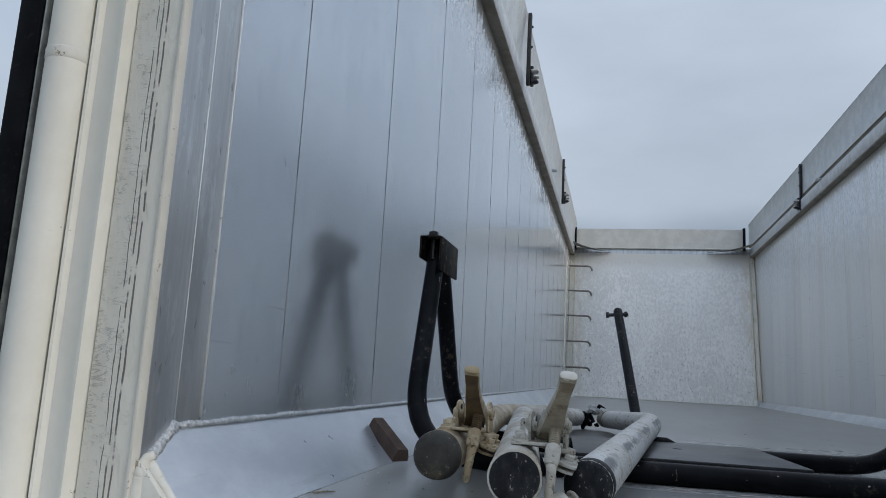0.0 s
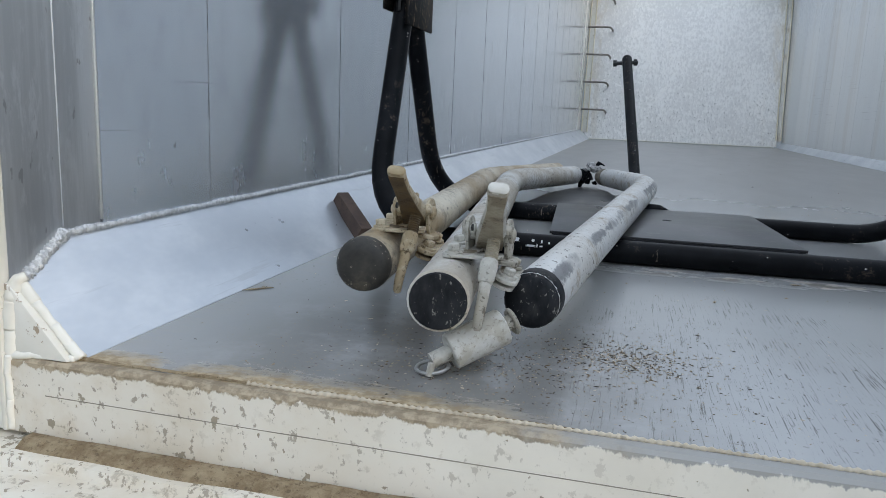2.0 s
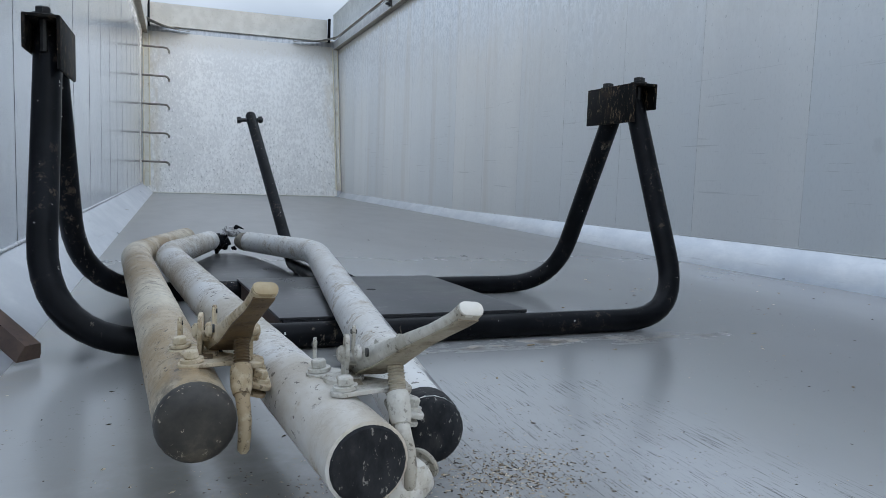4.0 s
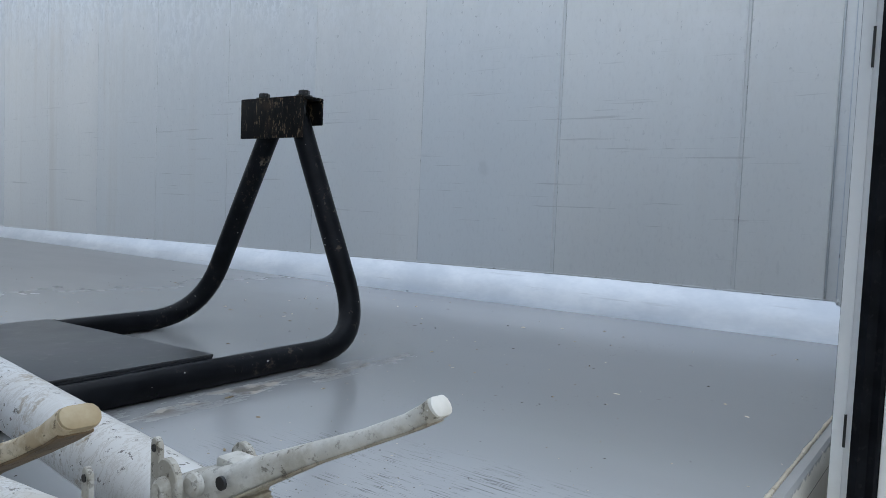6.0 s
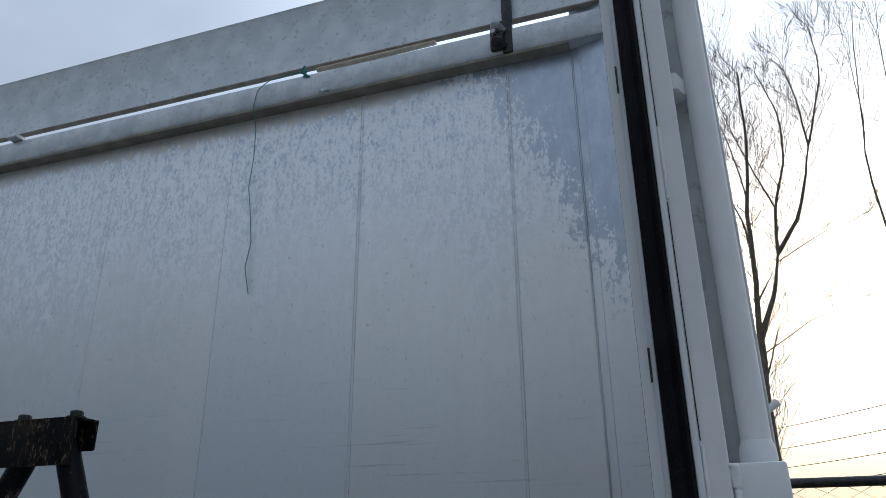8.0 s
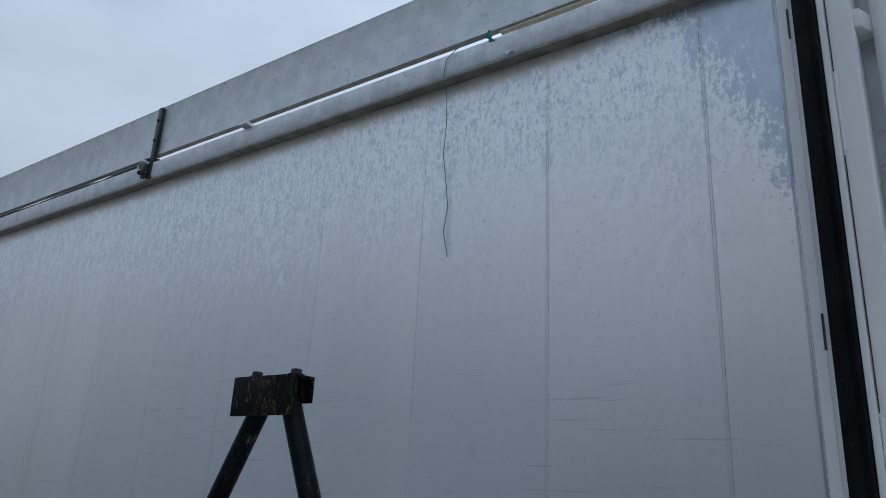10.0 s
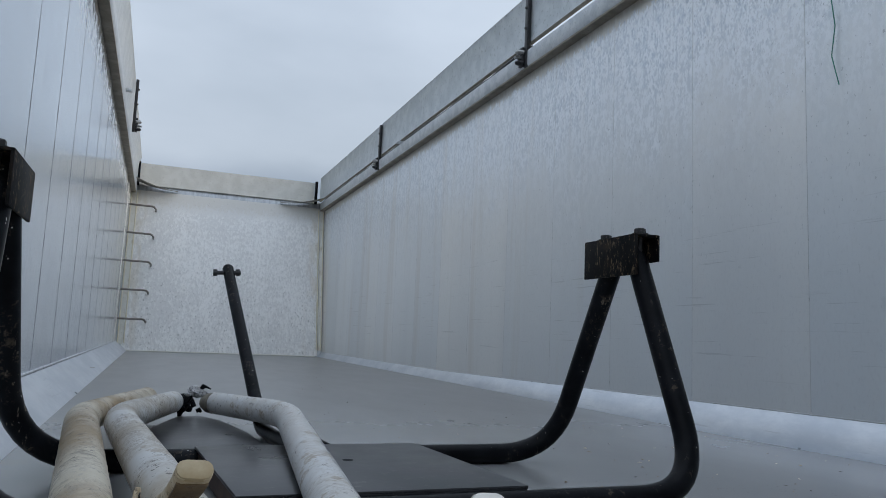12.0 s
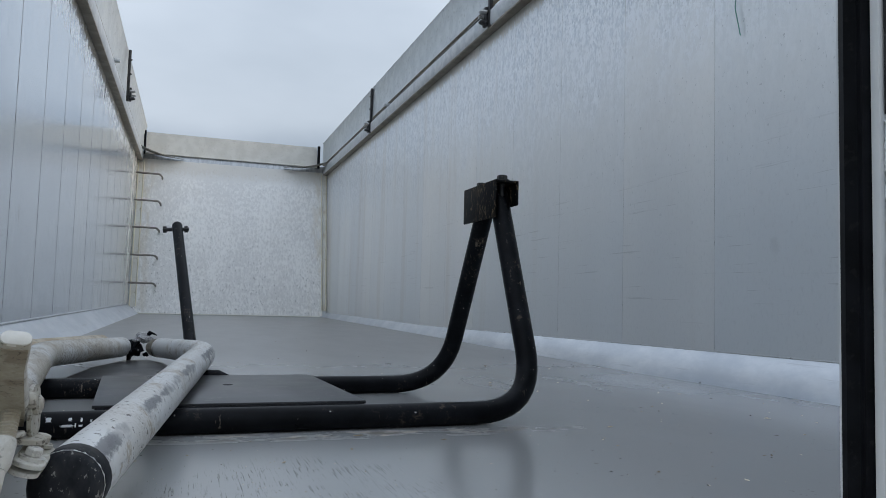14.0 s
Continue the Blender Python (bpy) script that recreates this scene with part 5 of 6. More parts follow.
# ---------------------------------------------------------------- white tubes with latches
def bar_loft(pts, widths, thicks, side=(1, 0, 0), ease=0.42):
    """A flat bar with eased corners along points, of changing width and thickness."""
    bm = bmesh.new()
    pts = [Vector(p) for p in pts]
    n = len(pts)
    rings = []
    for i in range(n):
        t = (pts[min(i + 1, n - 1)] - pts[max(i - 1, 0)]).normalized()
        u = Vector(side)
        u = (u - t * u.dot(t)).normalized()
        w = t.cross(u)
        a, b = widths[i] / 2, thicks[i] / 2
        e = min(a, b) * ease
        ring = []
        for k, (sx, sy) in enumerate(((1, 1), (-1, 1), (-1, -1), (1, -1))):
            for m in range(4):
                h = (k + m / 3) * math.pi / 2
                ring.append(bm.verts.new(pts[i] + u * (sx * (a - e) + e * math.cos(h)) + w * (sy * (b - e) + e * math.sin(h))))
        rings.append(ring)
    for p, q in zip(rings, rings[1:]):
        for k in range(16):
            bm.faces.new((p[k], p[(k + 1) % 16], q[(k + 1) % 16], q[k]))
    bm.faces.new(rings[0][::-1]), bm.faces.new(rings[-1])
    return bm


def lobe_plate(p, q, r, t, normal):
    """A flat plate with two round ends about p and q."""
    p, q, n = Vector(p), Vector(q), Vector(normal).normalized()
    u = q - p
    u = (u - n * u.dot(n)).normalized()
    w = n.cross(u)
    bm = bmesh.new()
    loops = []
    for h, rr in ((-t / 2, r), (t / 2 - t * 0.2, r), (t / 2, r - t * 0.2)):
        ring = []
        for c, sgn in ((q, 1), (p, -1)):
            for k in range(9):
                a = math.pi * (k / 8 - 0.5)
                ring.append(bm.verts.new(c + n * h + u * (sgn * rr * math.cos(a)) + w * (sgn * rr * math.sin(a))))
        loops.append(ring)
    for a, b in zip(loops, loops[1:]):
        for k in range(18):
            bm.faces.new((a[k], a[(k + 1) % 18], b[(k + 1) % 18], b[k]))
    bm.faces.new(loops[0][::-1]), bm.faces.new(loops[-1])
    return bm


def latch(owner, c, body_mat, tip_mat, under_mat, arm):
    """An over-centre latch on top of a tube, placed from the middle c of the tube's end cap."""
    c = Vector(c)
    P = lambda x, y, z: c + Vector((x, y, z))
    base = part("latch", lobe_plate(P(-0.012, 0.146, 0.0380), P(0.012, 0.118, 0.0385), 0.0130, 0.0038, (-0.15, 0, 1)), body_mat, owner, "worn over-centre latch bolted on the tube")
    part("foot_lobe", lobe_plate(P(-0.002, 0.074, 0.0400), P(0.040, 0.090, 0.0375), 0.0138, 0.0038, (-0.10, 0, 1)), body_mat, base)
    part("foot_web", bar_loft([P(0.004, 0.136, 0.0372), P(0.008, 0.112, 0.0380), P(0.010, 0.086, 0.0385)], [0.016, 0.022, 0.016], [0.004, 0.005, 0.004]), under_mat, base, "grimy foot of the latch")
    part("flange", lobe_plate(P(0.004, 0.118, 0.037), P(0.052, 0.106, 0.031), 0.017, 0.005, (0.12, 0, 1)), body_mat, base)
    part("flange", lobe_plate(P(0.061, 0.122, 0.019), P(0.060, 0.080, 0.014), 0.0135, 0.0045, (0.3, 0, 1)), body_mat, base)
    part("shim", lobe_plate(P(0.058, 0.116, 0.010), P(0.056, 0.082, 0.006), 0.0125, 0.004, (0.3, 0, 1)), body_mat, base)
    for x, y, z in ((-0.012, 0.146, 0.040), (-0.002, 0.074, 0.042), (0.061, 0.084, 0.0165), (0.061, 0.122, 0.0215)):
        part("bolt", hexbolt(P(x, y, z), (0.3 if x > 0.03 else -0.1, 0, 1), 0.0076, 0.011), body_mat, base)
    # hinge ears with their pins
    for x, y in ((0.007, 0.116), (0.056, 0.108)):
        part("ear", lobe_plate(P(x, y + 0.004, 0.044), P(x, y - 0.002, 0.068), 0.0135, 0.0042, (-1, 0.12, 0)), body_mat, base)
    for x, y, h in ((-0.012, 0.172, 0.066), (0.022, 0.150, 0.082)):
        part("safety_tag", lobe_plate(P(x, y, 0.034), P(x, y, h - 0.006), 0.0068, 0.0036, (-1, 0.2, 0)), body_mat, base)
        part("tag_hole", rod(P(x - 0.0028, y, h - 0.006), P(x + 0.0028, y, h - 0.006), 0.0026, 10), M_DARK, base)
    part("pin", rod(P(0.002, 0.114, 0.058), P(0.063, 0.104, 0.058), 0.0055, 10, None, 0.0015), body_mat, base)
    # handle: a flat bar that widens at the fork and is cranked up at its end
    hpts = [P(0.026, 0.136, 0.047), P(0.031, 0.122, 0.053), P(0.038, 0.090, 0.066)] + [P(*v) for v in arm]
    wide, thick = [0.034, 0.037, 0.035, 0.025, 0.0205, 0.0210, 0.0215, 0.0215], [0.018, 0.024, 0.021, 0.0125, 0.0100, 0.0102, 0.0112, 0.0116]
    part("handle", bar_loft(hpts, wide, thick, ease=0.8), body_mat, base)
    low = []
    for i in range(1, 7):
        t = (hpts[i + 1] - hpts[i - 1]).normalized()
        w = t.cross((Vector((1, 0, 0)) - t * t.x).normalized())
        low.append(hpts[i] + w * (thick[i] / 2 if w.z < 0 else -thick[i] / 2))
    part("underside", bar_loft(low, [x * 0.86 for x in wide[1:7]], [0.0016] * 6), under_mat, base, "grimy worn underside of the handle")
    end = (hpts[-1] - hpts[-3]).normalized()
    part("handle_end", bar_loft([hpts[-1] - end * 0.002, hpts[-1] + end * 0.0016, hpts[-1] + end * 0.0028], [0.0217, 0.0210, 0.0150], [0.0120, 0.0114, 0.0070], ease=0.97), tip_mat, base, "bare worn handle end")
    part("fork_block", box(P(0.029, 0.082, 0.072), P(0.047, 0.100, 0.081), 0.003), body_mat, base)
    part("fork_hole", rod(P(0.0165, 0.078, 0.0725), P(0.0185, 0.078, 0.0725), 0.0042, 10), M_DARK, base)
    for x, y, z, r in ((0.0045, 0.114, 0.063, 0.0082), (0.0165, 0.100, 0.067, 0.0078), (0.0585, 0.106, 0.063, 0.0082), (0.0555, 0.092, 0.068, 0.0075)):
        sgn = -1 if x < 0.03 else 1
        part("pin_head", sweep([P(x, y, z), P(x + sgn * 0.0035, y, z), P(x + sgn * 0.006, y, z)], r, 14, None, True, [r, r * 0.95, r * 0.6]), body_mat, base)
    # threaded rod, sleeve and hook
    th = bmesh.new()
    a, b = P(0.044, 0.080, 0.064), P(0.043, 0.060, 0.030)
    n = 13
    sweep([a.lerp(b, i / (2 * n)) for i in range(2 * n + 1)], 0.006, 10, th, True, [0.0082 if i % 2 else 0.0068 for i in range(2 * n + 1)])
    part("threaded_rod", th, under_mat, base, "grimy threaded rod")
    part("sleeve", sweep([P(0.0425, 0.064, 0.038), P(0.0425, 0.061, 0.034), P(0.0418, 0.050, 0.021), P(0.0415, 0.045, 0.015)], 0.011, 14, None, True, [0.0094, 0.0106, 0.0102, 0.0080]), body_mat, base)
    part("hook", sweep([P(0.0415, 0.052, 0.022), P(0.0425, 0.038, 0.009), P(0.043, 0.026, -0.002), P(0.042, 0.018, -0.015), P(0.041, 0.015, -0.028), P(0.041, 0.015, -0.031)], 0.006, 10, None, True, [0.0075, 0.0066, 0.0062, 0.0060, 0.0054, 0.003], 0.8), body_mat, base)



def bent_tube(cap, knee, end, r, body_mat, cap_mat, label, wrinkle, boot=0.0):
    cap, knee, end = Vector(cap), Vector(knee), Vector(end)
    t = root("bent_tube", (cap.x, cap.y, 0), label, "tube", "bent tubes on the floor")
    path = fillet([cap, knee, end], 0.75, 16, 0.72)
    dense = []
    for a, b in zip(path, path[1:]):
        n = max(1, int((b - a).length / 0.012))
        dense += [a.lerp(b, i / n) for i in range(n)]
    dense.append(path[-1])
    rad = [r * (1 + wrinkle * (0.6 * noise.noise(Vector((i * 0.36, cap.x * 7, 0))) + 0.25 * noise.noise(Vector((i * 0.9, cap.x * 9, 2))))) for i in range(len(dense))]
    body = part("tube", sweep(dense, r, 22, None, True, rad), body_mat, t)
    d = (cap - knee).normalized()
    if boot:
        along = [-boot, 0.002 - boot, -0.006, 0.002, 0.007, 0.0095]
        part("end_cap", sweep([cap + d * v for v in along], r, 26, None, True, [r * 1.0, r * 1.022, r * 1.022, r * 0.985, r * 0.86, r * 0.5]), cap_mat, t, "black rubber end boot, scratched")
    else:
        part("end_ring", sweep([cap - d * 0.012, cap + d * 0.0005, cap + d * 0.0015], r, 26, None, True, [r * 1.012, r * 1.012, r * 0.97]), body_mat, body)
        part("end_cap", sweep([cap - d * 0.01, cap + d * 0.003, cap + d * 0.005, cap + d * 0.0055], r, 26, None, True, [r * 0.93, r * 0.93, r * 0.89, r * 0.4]), cap_mat, t, "black rubber end cap, scratched")
    return t


t1 = bent_tube((-0.825, 0.208, 0.097), (-0.938, 1.58, 0.090), (-0.806, 2.36, 0.066), 0.0345, M_TUBE_B, M_CAP_B, "mud-stained white bent tube with an ochre latch", 0.025, 0.012)
latch(t1, (-0.825, 0.208, 0.092), M_LATCH_B, M_TIP_B, M_UNDER_B, ((0.0421, 0.0407, 0.0892), (0.0480, -0.0040, 0.1085), (0.0508, -0.0245, 0.1190), (0.0522, -0.0340, 0.1252), (0.0529, -0.0385, 0.1285)))
t2 = bent_tube((-0.699, 0.104, 0.089), (-0.860, 1.56, 0.091), (-0.728, 2.25, 0.064), 0.0345, M_TUBE_W, M_CAP, "scraped white bent tube with a grey-white latch", 0.03)
latch(t2, (-0.699, 0.104, 0.087), M_LATCH, M_TIP, M_UNDER, ((0.0498, 0.0356, 0.0924), (0.0570, 0.0020, 0.1076), (0.0632, -0.0260, 0.1215), (0.0655, -0.0365, 0.1280), (0.0666, -0.0410, 0.1318)))
t3 = bent_tube((-0.611, 0.208, 0.073), (-0.458, 1.68, 0.088), (-0.600, 2.23, 0.064), 0.034, M_TUBE, M_CAP, "scraped white bent tube with a dark end cap", 0.015, 0.030)

# broken clamp where the tubes meet
C = Vector((-0.664, 2.262, 0.062))
bc = root("broken_clamp", (C.x, C.y, 0.02), "broken black clamp joining the tube ends", "clamp")
rnd = random.Random(12)
U = lambda x, y, z: C + Vector((x, y, z))
part("stub", sweep([U(-0.075, -0.018, 0.0), U(-0.050, 0.004, 0.0), U(-0.036, 0.008, 0.0)], 0.024, 16, None, True, [0.0255, 0.0235, 0.021]), M_STEEL, bc, "bare steel stub in the tube's end")
part("ring", sweep([U(-0.042, 0.006, 0), U(-0.030, 0.010, 0), U(-0.020, 0.008, -0.001)], 0.026, 16, None, True, [0.0265, 0.028, 0.020]), M_RUBBER, bc)
part("ring", sweep([U(0.060, -0.044, 0.002), U(0.044, -0.028, 0.002), U(0.030, -0.016, 0.001)], 0.026, 16, None, True, [0.0335, 0.030, 0.019]), M_SOFFIT, bc, "rusty torn tube end")
for i in range(17):
    p = U(rnd.uniform(-0.04, 0.035), rnd.uniform(-0.02, 0.02), rnd.uniform(-0.034, 0.018))
    q = p + Vector((rnd.uniform(-0.022, 0.022), rnd.uniform(-0.02, 0.02), rnd.uniform(-0.03, 0.034)))
    part("jaw", sweep([p, p.lerp(q, 0.5) + Vector((0, 0, 0.006)), q], 0.011, 8, None, True, [0.010, 0.011, 0.006], 0.7), M_RUBBER, bc)
for x, z, size, seed in ((0.012, 0.036, 0.020, 0), (0.030, 0.026, 0.015, 4), (-0.010, 0.028, 0.011, 8)):
    bm = bmesh.new()
    bmesh.ops.create_icosphere(bm, subdivisions=3, radius=size)
    for v in bm.verts:
        n = v.co + Vector((seed, 0, 0))
        v.co *= 1 + 0.9 * noise.noise(n * 55) + 0.3 * noise.noise(n * 160)
        v.co = Vector((v.co.x * 1.3, v.co.y, v.co.z * 0.85)) + U(x, 0, z)
    part("torn_wrap", bm, M_WRAP, bc, "torn pale wrapping")
for dx, dz in ((0.034, 0.044), (0.020, 0.052)):
    part("tail", sweep([U(0.018, 0, 0.040), U(0.018 + dx * 0.5, -0.006, 0.03 + dz * 0.5), U(0.018 + dx, -0.010, dz)], 0.005, 6, None, True, [0.006, 0.005, 0.002]), M_RUBBER, bc)

# roller pin in front of the tubes
pin = root("roller_pin", (-0.665, 0.19, 0), "small cream roller on a steel pin with a ring", "roller")
a, b = Vector((-0.690, 0.132, 0.0235)), Vector((-0.637, 0.168, 0.050))
ax = (b - a).normalized()
part("roller", rod(a, b, 0.0215, 22, None, 0.0015), M_ROLLER, pin)
part("pin", rod(a - ax * 0.024, b + ax * 0.012, 0.0095, 14), M_LATCH, pin)
part("head", rod(b + ax * 0.010, b + ax * 0.015, 0.0165, 18, None, 0.0015), M_LATCH, pin)
ring_c = Vector((a.x - ax.x * 0.022, a.y - ax.y * 0.022, 0.0072))
pts = [ring_c + Vector((0.0185 * math.cos(k / 24 * 2 * math.pi), 0.014 * math.sin(k / 24 * 2 * math.pi), 0.0040 * math.sin(k / 24 * 2 * math.pi + 0.6))) for k in range(25)]
part("ring", sweep(pts, 0.0022, 8), M_STEEL, pin, "bare steel split ring")
part("tab", rod((ring_c.x + 0.002, ring_c.y - 0.010, 0.016), (ring_c.x, ring_c.y - 0.014, 0.001), 0.0042, 8), M_LATCH, pin)

# rusty bar leaning on the skirting
p0, p1 = Vector((-1.152, 0.938, 0.082)), Vector((-1.056, 0.842, 0.0195))
ax = (p1 - p0).normalized()
sx = ax.cross(Vector((0, 0, 1))).normalized()
sz = sx.cross(ax)
bm = bmesh.new()
prof = [(-0.020, -0.015), (0.020, -0.015), (0.020, -0.006), (0.013, 0.015), (-0.013, 0.015), (-0.020, -0.006)]
ends = [[bm.verts.new(p + sx * u + sz * v) for u, v in prof] for p in (p0, p1)]
for k in range(6):
    bm.faces.new((ends[0][k], ends[0][(k + 1) % 6], ends[1][(k + 1) % 6], ends[1][k]))
bm.faces.new(ends[0][::-1]), bm.faces.new(ends[1])
thing("steel_bar", bm, M_RUST, "short rusty brown steel bar leaning on the skirting", "bar")

# green cord tied to the rod, hanging down the wall
bm = bmesh.new()
pts = [(1.160, 1.20, 2.078), (1.150, 1.27, 2.07), (1.142, 1.36, 2.056), (1.140, 1.41, 2.02), (1.146, 1.425, 1.95), (1.170, 1.42, 1.86), (1.190, 1.43, 1.74), (1.198, 1.445, 1.62), (1.198, 1.425, 1.5), (1.199, 1.41, 1.38), (1.198, 1.425, 1.28), (1.199, 1.40, 1.175)]
cord = root("green_cord", (1.16, 1.20, 2.06), "thin green cord knotted on the rail, hanging down", "cord")
part("cord", sweep(fillet(pts, 0.05, 3), 0.0018, 6), M_CORD, cord)
for k in range(3):
    part("knot", sweep([(1.150 - 0.006 * k, 1.20, 2.085), (1.142, 1.195 + 0.01 * k, 2.06), (1.146, 1.205 - 0.012 * k, 2.035)], 0.0045, 8, None, True, [0.003, 0.0065, 0.003]), M_CORD, cord)
thing("wooden_lath", sweep([(1.168, 1.16, 2.074), (1.166, 0.92, 2.072), (1.168, 0.66, 2.076)], 0.013, 8, None, True, [0.012, 0.014, 0.012], 0.6), M_WOOD, "pale wooden lath lying on the rail", "lath")

# ---------------------------------------------------------------- loose grit on the floor
rnd = random.Random(21)
bm = bmesh.new()


def crumb(x, y, s):
    h = s * rnd.uniform(0.3, 0.7)
    a = rnd.uniform(0, math.pi)
    l = s * rnd.uniform(0.8, 2.6)
    u, w = Vector((math.cos(a), math.sin(a), 0)) * l, Vector((-math.sin(a), math.cos(a), 0)) * s
    o = Vector((x, y, 0.0003 + rise(x, y)))
    v = [bm.verts.new(o + q) for q in (u, w, -u, -w)]
    t = bm.verts.new(o + Vector((rnd.uniform(-0.3, 0.3) * s, 0, h)))
    for i in range(4):
        bm.faces.new((v[i], v[(i + 1) % 4], t))


for cx, cy, sx_, sy_, n, s in ((-0.495, 0.25, 0.045, 0.035, 800, 0.0010), (-0.66, 0.17, 0.07, 0.05, 500, 0.0009), (-0.42, 0.30, 0.12, 0.12, 260, 0.0007), (-0.64, 0.25, 0.13, 0.07, 520, 0.0007), (-0.60, 0.11, 0.16, 0.05, 420, 0.0007), (-0.2, 0.6, 0.5, 0.35, 200, 0.0009), (0.3, 1.6, 0.6, 1.2, 120, 0.0022), (-0.9, 0.5, 0.12, 0.2, 50, 0.0014), (0.6, 0.9, 0.35, 0.8, 70, 0.0024)):
    for i in range(n):
        x, y = rnd.gauss(cx, sx_), rnd.gauss(cy, sy_)
        if abs(x) < 1.07 and 0.03 < y < 6:
            crumb(x, y, s * rnd.uniform(0.6, 1.7))
thing("grit", bm, M_GRIT, "scattered wood crumbs and grit on the floor", "grit", kind="stuff")
# a few larger leaves and flakes
for x, y, a, s in ((-1.128, 4.55, 0.5, 0.02), (-1.066, 0.384, 0.75, 0.026), (-0.36, 0.60, 1.0, 0.005), (0.63, 2.2, 0.2, 0.008), (0.85, 1.25, 0.6, 0.009), (0.34, 0.80, 0.2, 0.008), (-0.20, 0.80, 0.1, 0.010)):
    bm = bmesh.new()
    z = 0.0012 + rise(x, y) if x > -1.1 else 0.043
    u, w = Vector((math.cos(a), math.sin(a), 0)) * s, Vector((-math.sin(a), math.cos(a), 0)) * s * (0.16 if s > 0.025 else 0.35)
    o = Vector((x, y, z))
    ring = [bm.verts.new(o + u * math.cos(t) + w * math.sin(t) * (1 + 0.3 * math.cos(3 * t))) for t in [k * math.pi / 5 for k in range(10)]]
    top = [bm.verts.new(v.co + Vector((0, 0, 0.0005 + 0.0004 * math.sin(i)))) for i, v in enumerate(ring)]
    bm.faces.new(ring[::-1]), bm.faces.new(top)
    for k in range(10):
        bm.faces.new((ring[k], ring[(k + 1) % 10], top[(k + 1) % 10], top[k]))
    thing("flake", bm, M_MUD, "small dry flake lying on the floor", "flake", "flakes on the floor")

# ---------------------------------------------------------------- outside
bm = bmesh.new()
bmesh.ops.create_grid(bm, x_segments=90, y_segments=90, size=1)
for v in bm.verts:
    r = v.co.xy.length
    v.co.x, v.co.y = v.co.x * abs(v.co.x) ** 2 * 900, v.co.y * abs(v.co.y) ** 2 * 900
    bank = max(0, min(1, (v.co.x - 3.2) / 2.0))
    v.co.z = GROUND + 0.25 * bank * bank * (3 - 2 * bank) + (0.06 * noise.noise(v.co * 0.6) if v.co.x > 2.6 else 0)
thing("ground", bm, M_GRASS, "rough winter grass beside the trailer", "ground", kind="structure")
thing("road", box((-6, -12, GROUND - 0.05), (1.9, 14, GROUND + 0.012), 0.005), M_GROUND, "gravel yard under the trailer", "yard", kind="structure")

FX, FTOP = 2.45, 0.55
fence = root("wire_fence", (FX, -1.0, GROUND), "dark chain-link fence with a black top rail", "fence")
part("top_rail", rod((FX, -6, FTOP), (FX, 4, FTOP), 0.02, 12), M_DARK, fence)
for y in (-5.5, -3.0, 2.0, 3.9):
    part("post", rod((FX + 0.03, y, GROUND - 0.1), (FX + 0.03, y, FTOP + 0.05), 0.025, 12), M_DARK, fence)
bm = bmesh.new()
half, drop = 0.030, 0.031
nz = int((FTOP - GROUND) / drop)
for i in range(60):
    yb = -2.6 + i * 2 * half
    pts = [(FX - 0.003 * (j % 2), yb + (half if (i + j) % 2 else -half) + 0.004 * noise.noise(Vector((i * 0.7, j * 0.4, 0))), FTOP - 0.01 - j * drop) for j in range(nz)]
    sweep(pts, 0.0017, 3, bm, False)
part("mesh", bm, M_FENCE, fence, "diamond wire mesh")
part("lower_rail", box((FX + 0.3, -4, -0.35), (FX + 0.36, 3, -0.25), 0.005), M_WOOD, fence, "weathered timber rail behind the wire")
part("lower_rail", box((FX + 0.3, -4, -0.62), (FX + 0.36, 3, -0.54), 0.005), M_WOOD, fence, "weathered timber rail behind the wire")


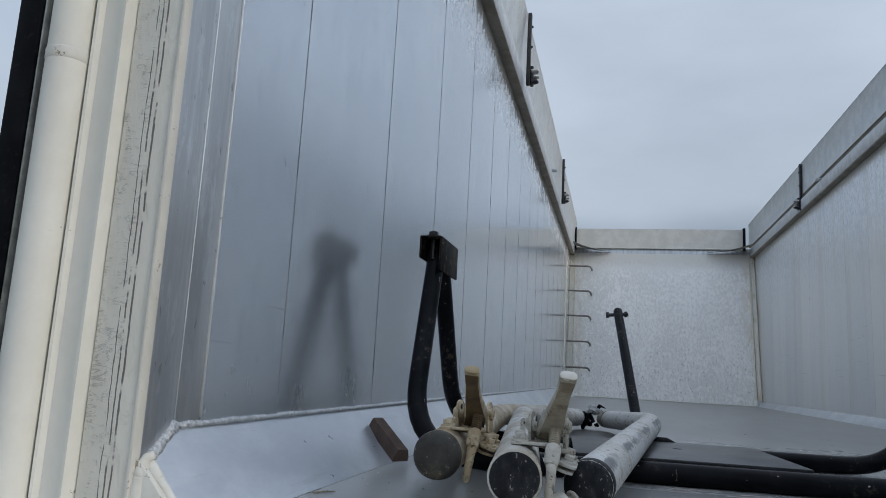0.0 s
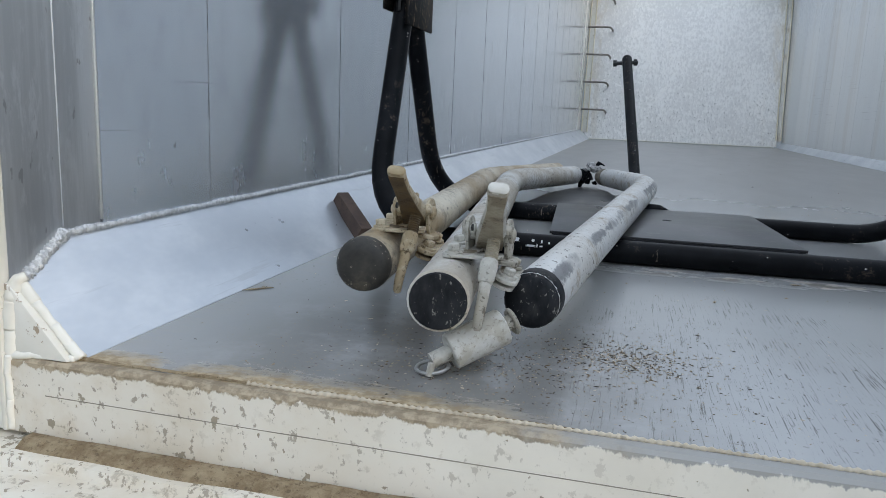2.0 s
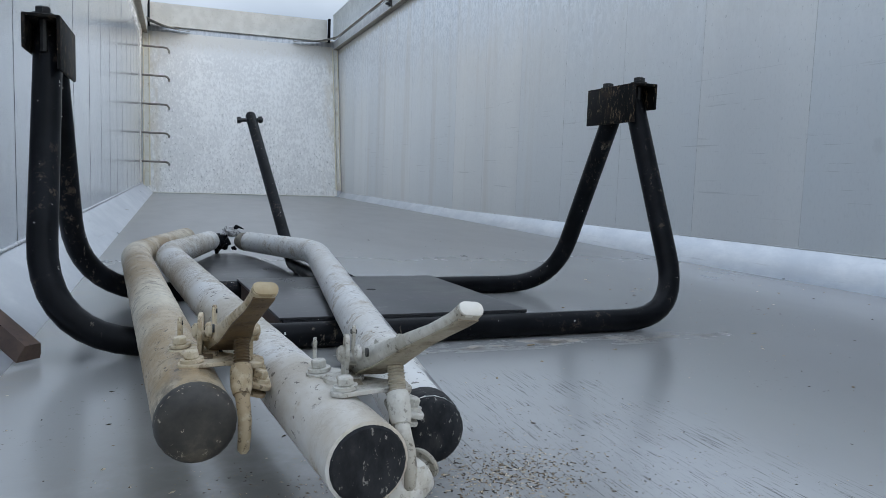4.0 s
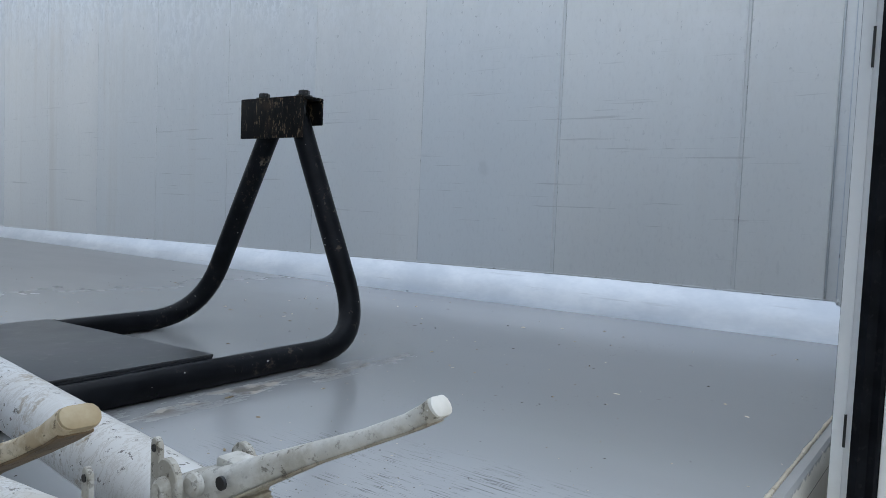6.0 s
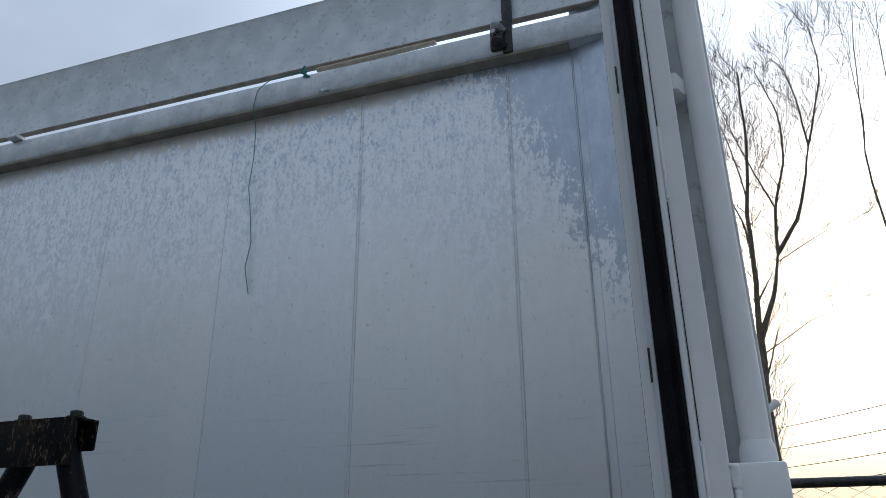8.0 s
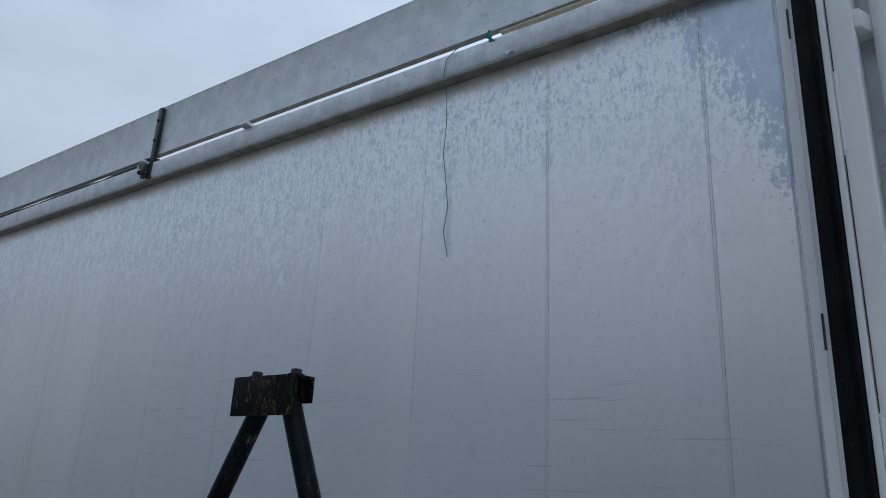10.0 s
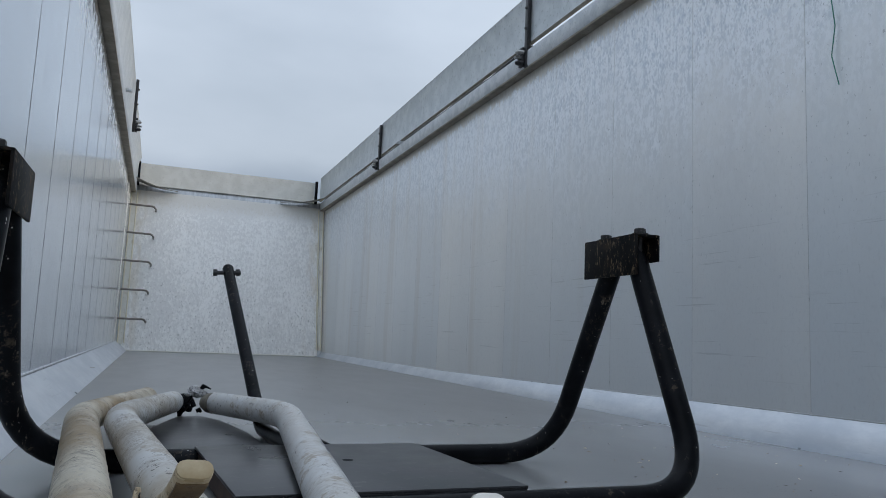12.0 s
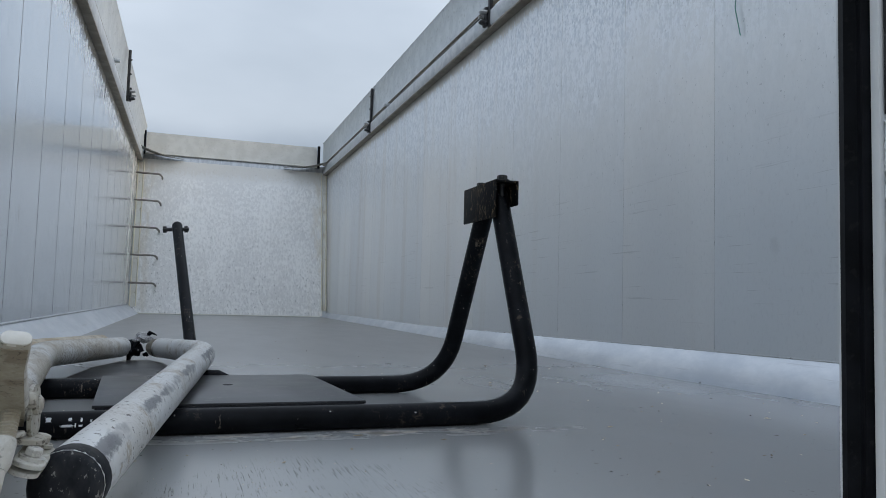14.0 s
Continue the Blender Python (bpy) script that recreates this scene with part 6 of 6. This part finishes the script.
def tree(name, base, height, seed, spread, label, lean=(0, 0)):
    """A bare tree: forking limbs of few sides each, then sprays of fine twigs."""
    rnd = random.Random(seed)
    t = root(name, base, label, "tree", "bare trees")
    limbs, twigs = bmesh.new(), bmesh.new()

    def grow(p, d, length, r, depth):
        n = 6 if depth == 0 else 5
        pts, rad = [p], [r]
        for i in range(n):
            d = (d + Vector((rnd.uniform(-1, 1), rnd.uniform(-1, 1), rnd.uniform(-0.4, 0.6))) * (0.05 + 0.035 * depth)).normalized()
            d = (d + Vector((0, 0, 0.07))).normalized()
            pts.append(pts[-1] + d * length / n)
            rad.append(max(0.0015, r * (1 - 0.40 * (i + 1) / n)))
        fine = depth >= 3
        sweep(pts, r, 3 if depth >= 3 else (5 if depth == 2 else 8), twigs if fine else limbs, True, rad)
        if depth >= 6 or length < 0.10:
            return
        kids = 2 if depth < 2 else rnd.choice((2, 3))
        for k in range(kids):
            a = rnd.uniform(0, 2 * math.pi)
            side = Vector((math.cos(a), math.sin(a), 0.1))
            nd = (d + side * spread * rnd.uniform(0.5, 1.05)).normalized()
            grow(pts[-1], nd, length * (rnd.uniform(0.42, 0.55) if depth == 0 else rnd.uniform(0.66, 0.86)), rad[-1] * rnd.uniform(0.62, 0.82), depth + 1)
        for i in range(2 if depth == 0 else 1, n):
            if rnd.random() < (0.8 if depth else 0.6):
                a = rnd.uniform(0, 2 * math.pi)
                nd = (d * 0.5 + Vector((math.cos(a), math.sin(a), rnd.uniform(-0.25, 0.45)))).normalized()
                grow(pts[i], nd, (0.5 if depth == 0 else length * rnd.uniform(0.35, 0.6)) * height / 7, max(0.0019, rad[i] * 0.18), max(depth + 2, 4))

    grow(Vector(base), Vector((lean[0], lean[1], 1)).normalized(), height * 0.43, height * 0.0050, 0)
    part("trunk", limbs, M_BARK, t)
    part("twigs", twigs, M_TWIG, t, "fine bare twigs", kind="stuff")


def forked_tree(name, base, limbs, seed, label):
    """A bare tree from limbs given as (parent, where along it, bends of (lean to y, rise), radius), each with sprays of twigs."""
    rnd = random.Random(seed)
    t = root(name, base, label, "tree", "bare trees")
    wood, twigs = bmesh.new(), bmesh.new()

    def spray(p, d, length, r, depth):
        pts, rad = [p], [r]
        for i in range(4):
            d = (d + Vector((rnd.uniform(-1, 1), rnd.uniform(-1, 1), rnd.uniform(-0.5, 0.9))) * 0.16).normalized()
            pts.append(pts[-1] + d * length / 4)
            rad.append(max(0.0012, r * (1 - 0.2 * (i + 1))))
        sweep(pts, r, 3, twigs, False, rad)
        if depth:
            for i in range(1, 5):
                for k in range(2 if depth > 1 else 1):
                    a = rnd.uniform(0, 2 * math.pi)
                    nd = (d + Vector((math.cos(a), math.sin(a), rnd.uniform(-0.1, 0.5))) * 0.75).normalized()
                    spray(pts[i], nd, length * rnd.uniform(0.4, 0.7), max(0.0015, rad[i] * 0.6), depth - 1)

    built = []
    for parent, at, bends, r in limbs:
        if parent is None:
            p = Vector(base)
        else:
            src = built[parent]
            f = at * (len(src) - 1)
            i = min(int(f), len(src) - 2)
            p = src[i].lerp(src[i + 1], f - i)
        pts, drift = [p], rnd.uniform(-0.15, 0.15) if parent is not None else 0.0
        lean = bends[0][0]
        for ly, up in bends:
            m = max(2, round(up / 0.12))
            for i in range(m):
                lean += (ly - lean) * 0.6
                pts.append(pts[-1] + Vector((drift + rnd.uniform(-0.06, 0.06), lean + rnd.uniform(-0.06, 0.06), 1)) * (up / m))
        n = len(pts) - 1
        d = (pts[-1] - pts[-2]).normalized()
        rad = [max(0.004, r * (1 - (0.35 if parent is None else 0.72) * i / n)) for i in range(n + 1)]
        rad = [v * (0.95 if parent is None else 0.72) for v in rad]
        sweep(pts, r, 8, wood, True, rad)
        built.append(pts)
        for i in range(1, n + 1):
            u = i / n
            if parent is None and u < 0.55:
                continue
            for k in range(2 if u > 0.75 else 1):
                a = rnd.uniform(0, 2 * math.pi)
                nd = (d + Vector((math.cos(a), math.sin(a), rnd.uniform(-0.7, 0.2) if parent is None else 0.35)) * 0.85).normalized()
                spray(pts[i], nd, rnd.uniform(0.22, 0.50) * (1.15 - 0.4 * u), min(rad[i] * 0.45, 0.0040), 2)
    part("trunk", wood, M_BARK, t)
    part("twigs", twigs, M_TWIG, t, "fine bare twigs", kind="stuff")


forked_tree("bare_tree", (5.3, -0.52, GROUND + 0.2),
            [(None, 0, ((-0.03, 1.5), (-0.05, 1.4)), 0.058), (0, 1, ((-0.085, 0.72), (-0.03, 0.35), (-0.22, 0.31), (-0.05, 0.96)), 0.034),
             (1, 0.31, ((0.13, 0.31), (0.28, 0.5)), 0.016), (0, 1, ((-0.41, 0.36), (-0.24, 0.38)), 0.040), (3, 1, ((-0.7, 0.27), (-0.25, 0.63)), 0.029),
             (4, 1, ((-0.33, 0.61), (0.02, 0.6)), 0.014), (4, 1, ((0.02, 0.43), (0.14, 0.49)), 0.014), (3, 1, ((-0.12, 0.4), (-0.34, 0.5), (0.0, 0.51), (0.2, 0.58)), 0.020),
             (1, 0.13, ((-0.64, 0.25),), 0.014), (7, 0.2, ((0.30, 0.35), (0.34, 0.5), (0.1, 0.4)), 0.011), (1, 0.5, ((0.12, 0.5), (0.25, 0.55)), 0.010), (0, 0.87, ((-0.38, 0.45),), 0.013),
             (0, 0.96, ((-1.6, 0.25), (-4.0, 0.06)), 0.009), (3, 0.9, ((-1.8, 0.22), (-4.0, 0.07)), 0.008)],
            5, "bare slender forked tree behind the fence")
tree("bare_tree", (8.2, -2.2, GROUND + 0.2), 9.0, 9, 0.36, "tall bare tree with fine twigs behind the fence")
tree("bare_tree", (10.5, 0.15, GROUND + 0.2), 9.0, 14, 0.36, "bare tree with upswept branches behind the fence")
tree("bare_shrub", (3.6, -0.35, GROUND), 1.0, 31, 0.5, "low bare shrub behind the fence")
tree("bare_shrub", (4.2, -0.95, GROUND), 1.2, 33, 0.5, "low bare shrub behind the fence")

# distance: a low hedge line and overhead cables
bm = bmesh.new()
rnd = random.Random(3)
for i in range(1500):
    y = rnd.uniform(-30, 25)
    x = 22 + rnd.uniform(-2, 2)
    h = rnd.uniform(0.8, 2.6) * (1 + 0.3 * noise.noise(Vector((y * 0.3, 0, 0))))
    sweep([(x, y, GROUND), (x + rnd.uniform(-.3, .3), y + rnd.uniform(-.3, .3), GROUND + h * 0.6), (x + rnd.uniform(-.6, .6), y + rnd.uniform(-.6, .6), GROUND + h)], 0.05, 3, bm, False, [0.07, 0.05, 0.01])
thing("far_hedge", bm, M_BARK, "brown winter hedge along the field", "hedge", kind="stuff")
for k, (za, zb) in enumerate(((7.2, 9.4), (6.2, 8.0), (5.3, 6.7), (4.5, 5.5))):
    pts = [(60 - 25 * u, 12 - 34 * u, za + (zb - za) * u - 1.2 * math.sin(math.pi * u)) for u in np.linspace(0, 1, 20)]
    thing("overhead_cable", sweep(pts, 0.018, 4), M_DARK, "thin overhead cable far off", "cable", "overhead cables")
for x, y, h in ((60, 12, 8.6), (35, -22, 10.8)):
    thing("utility_pole", sweep([(x, y, GROUND - 0.3), (x, y, GROUND + h * 0.5), (x, y, GROUND + h)], 0.14, 10, None, True, [0.16, 0.14, 0.11]), M_BARK, "plain wooden pole carrying the overhead cables", "pole", "cable poles")
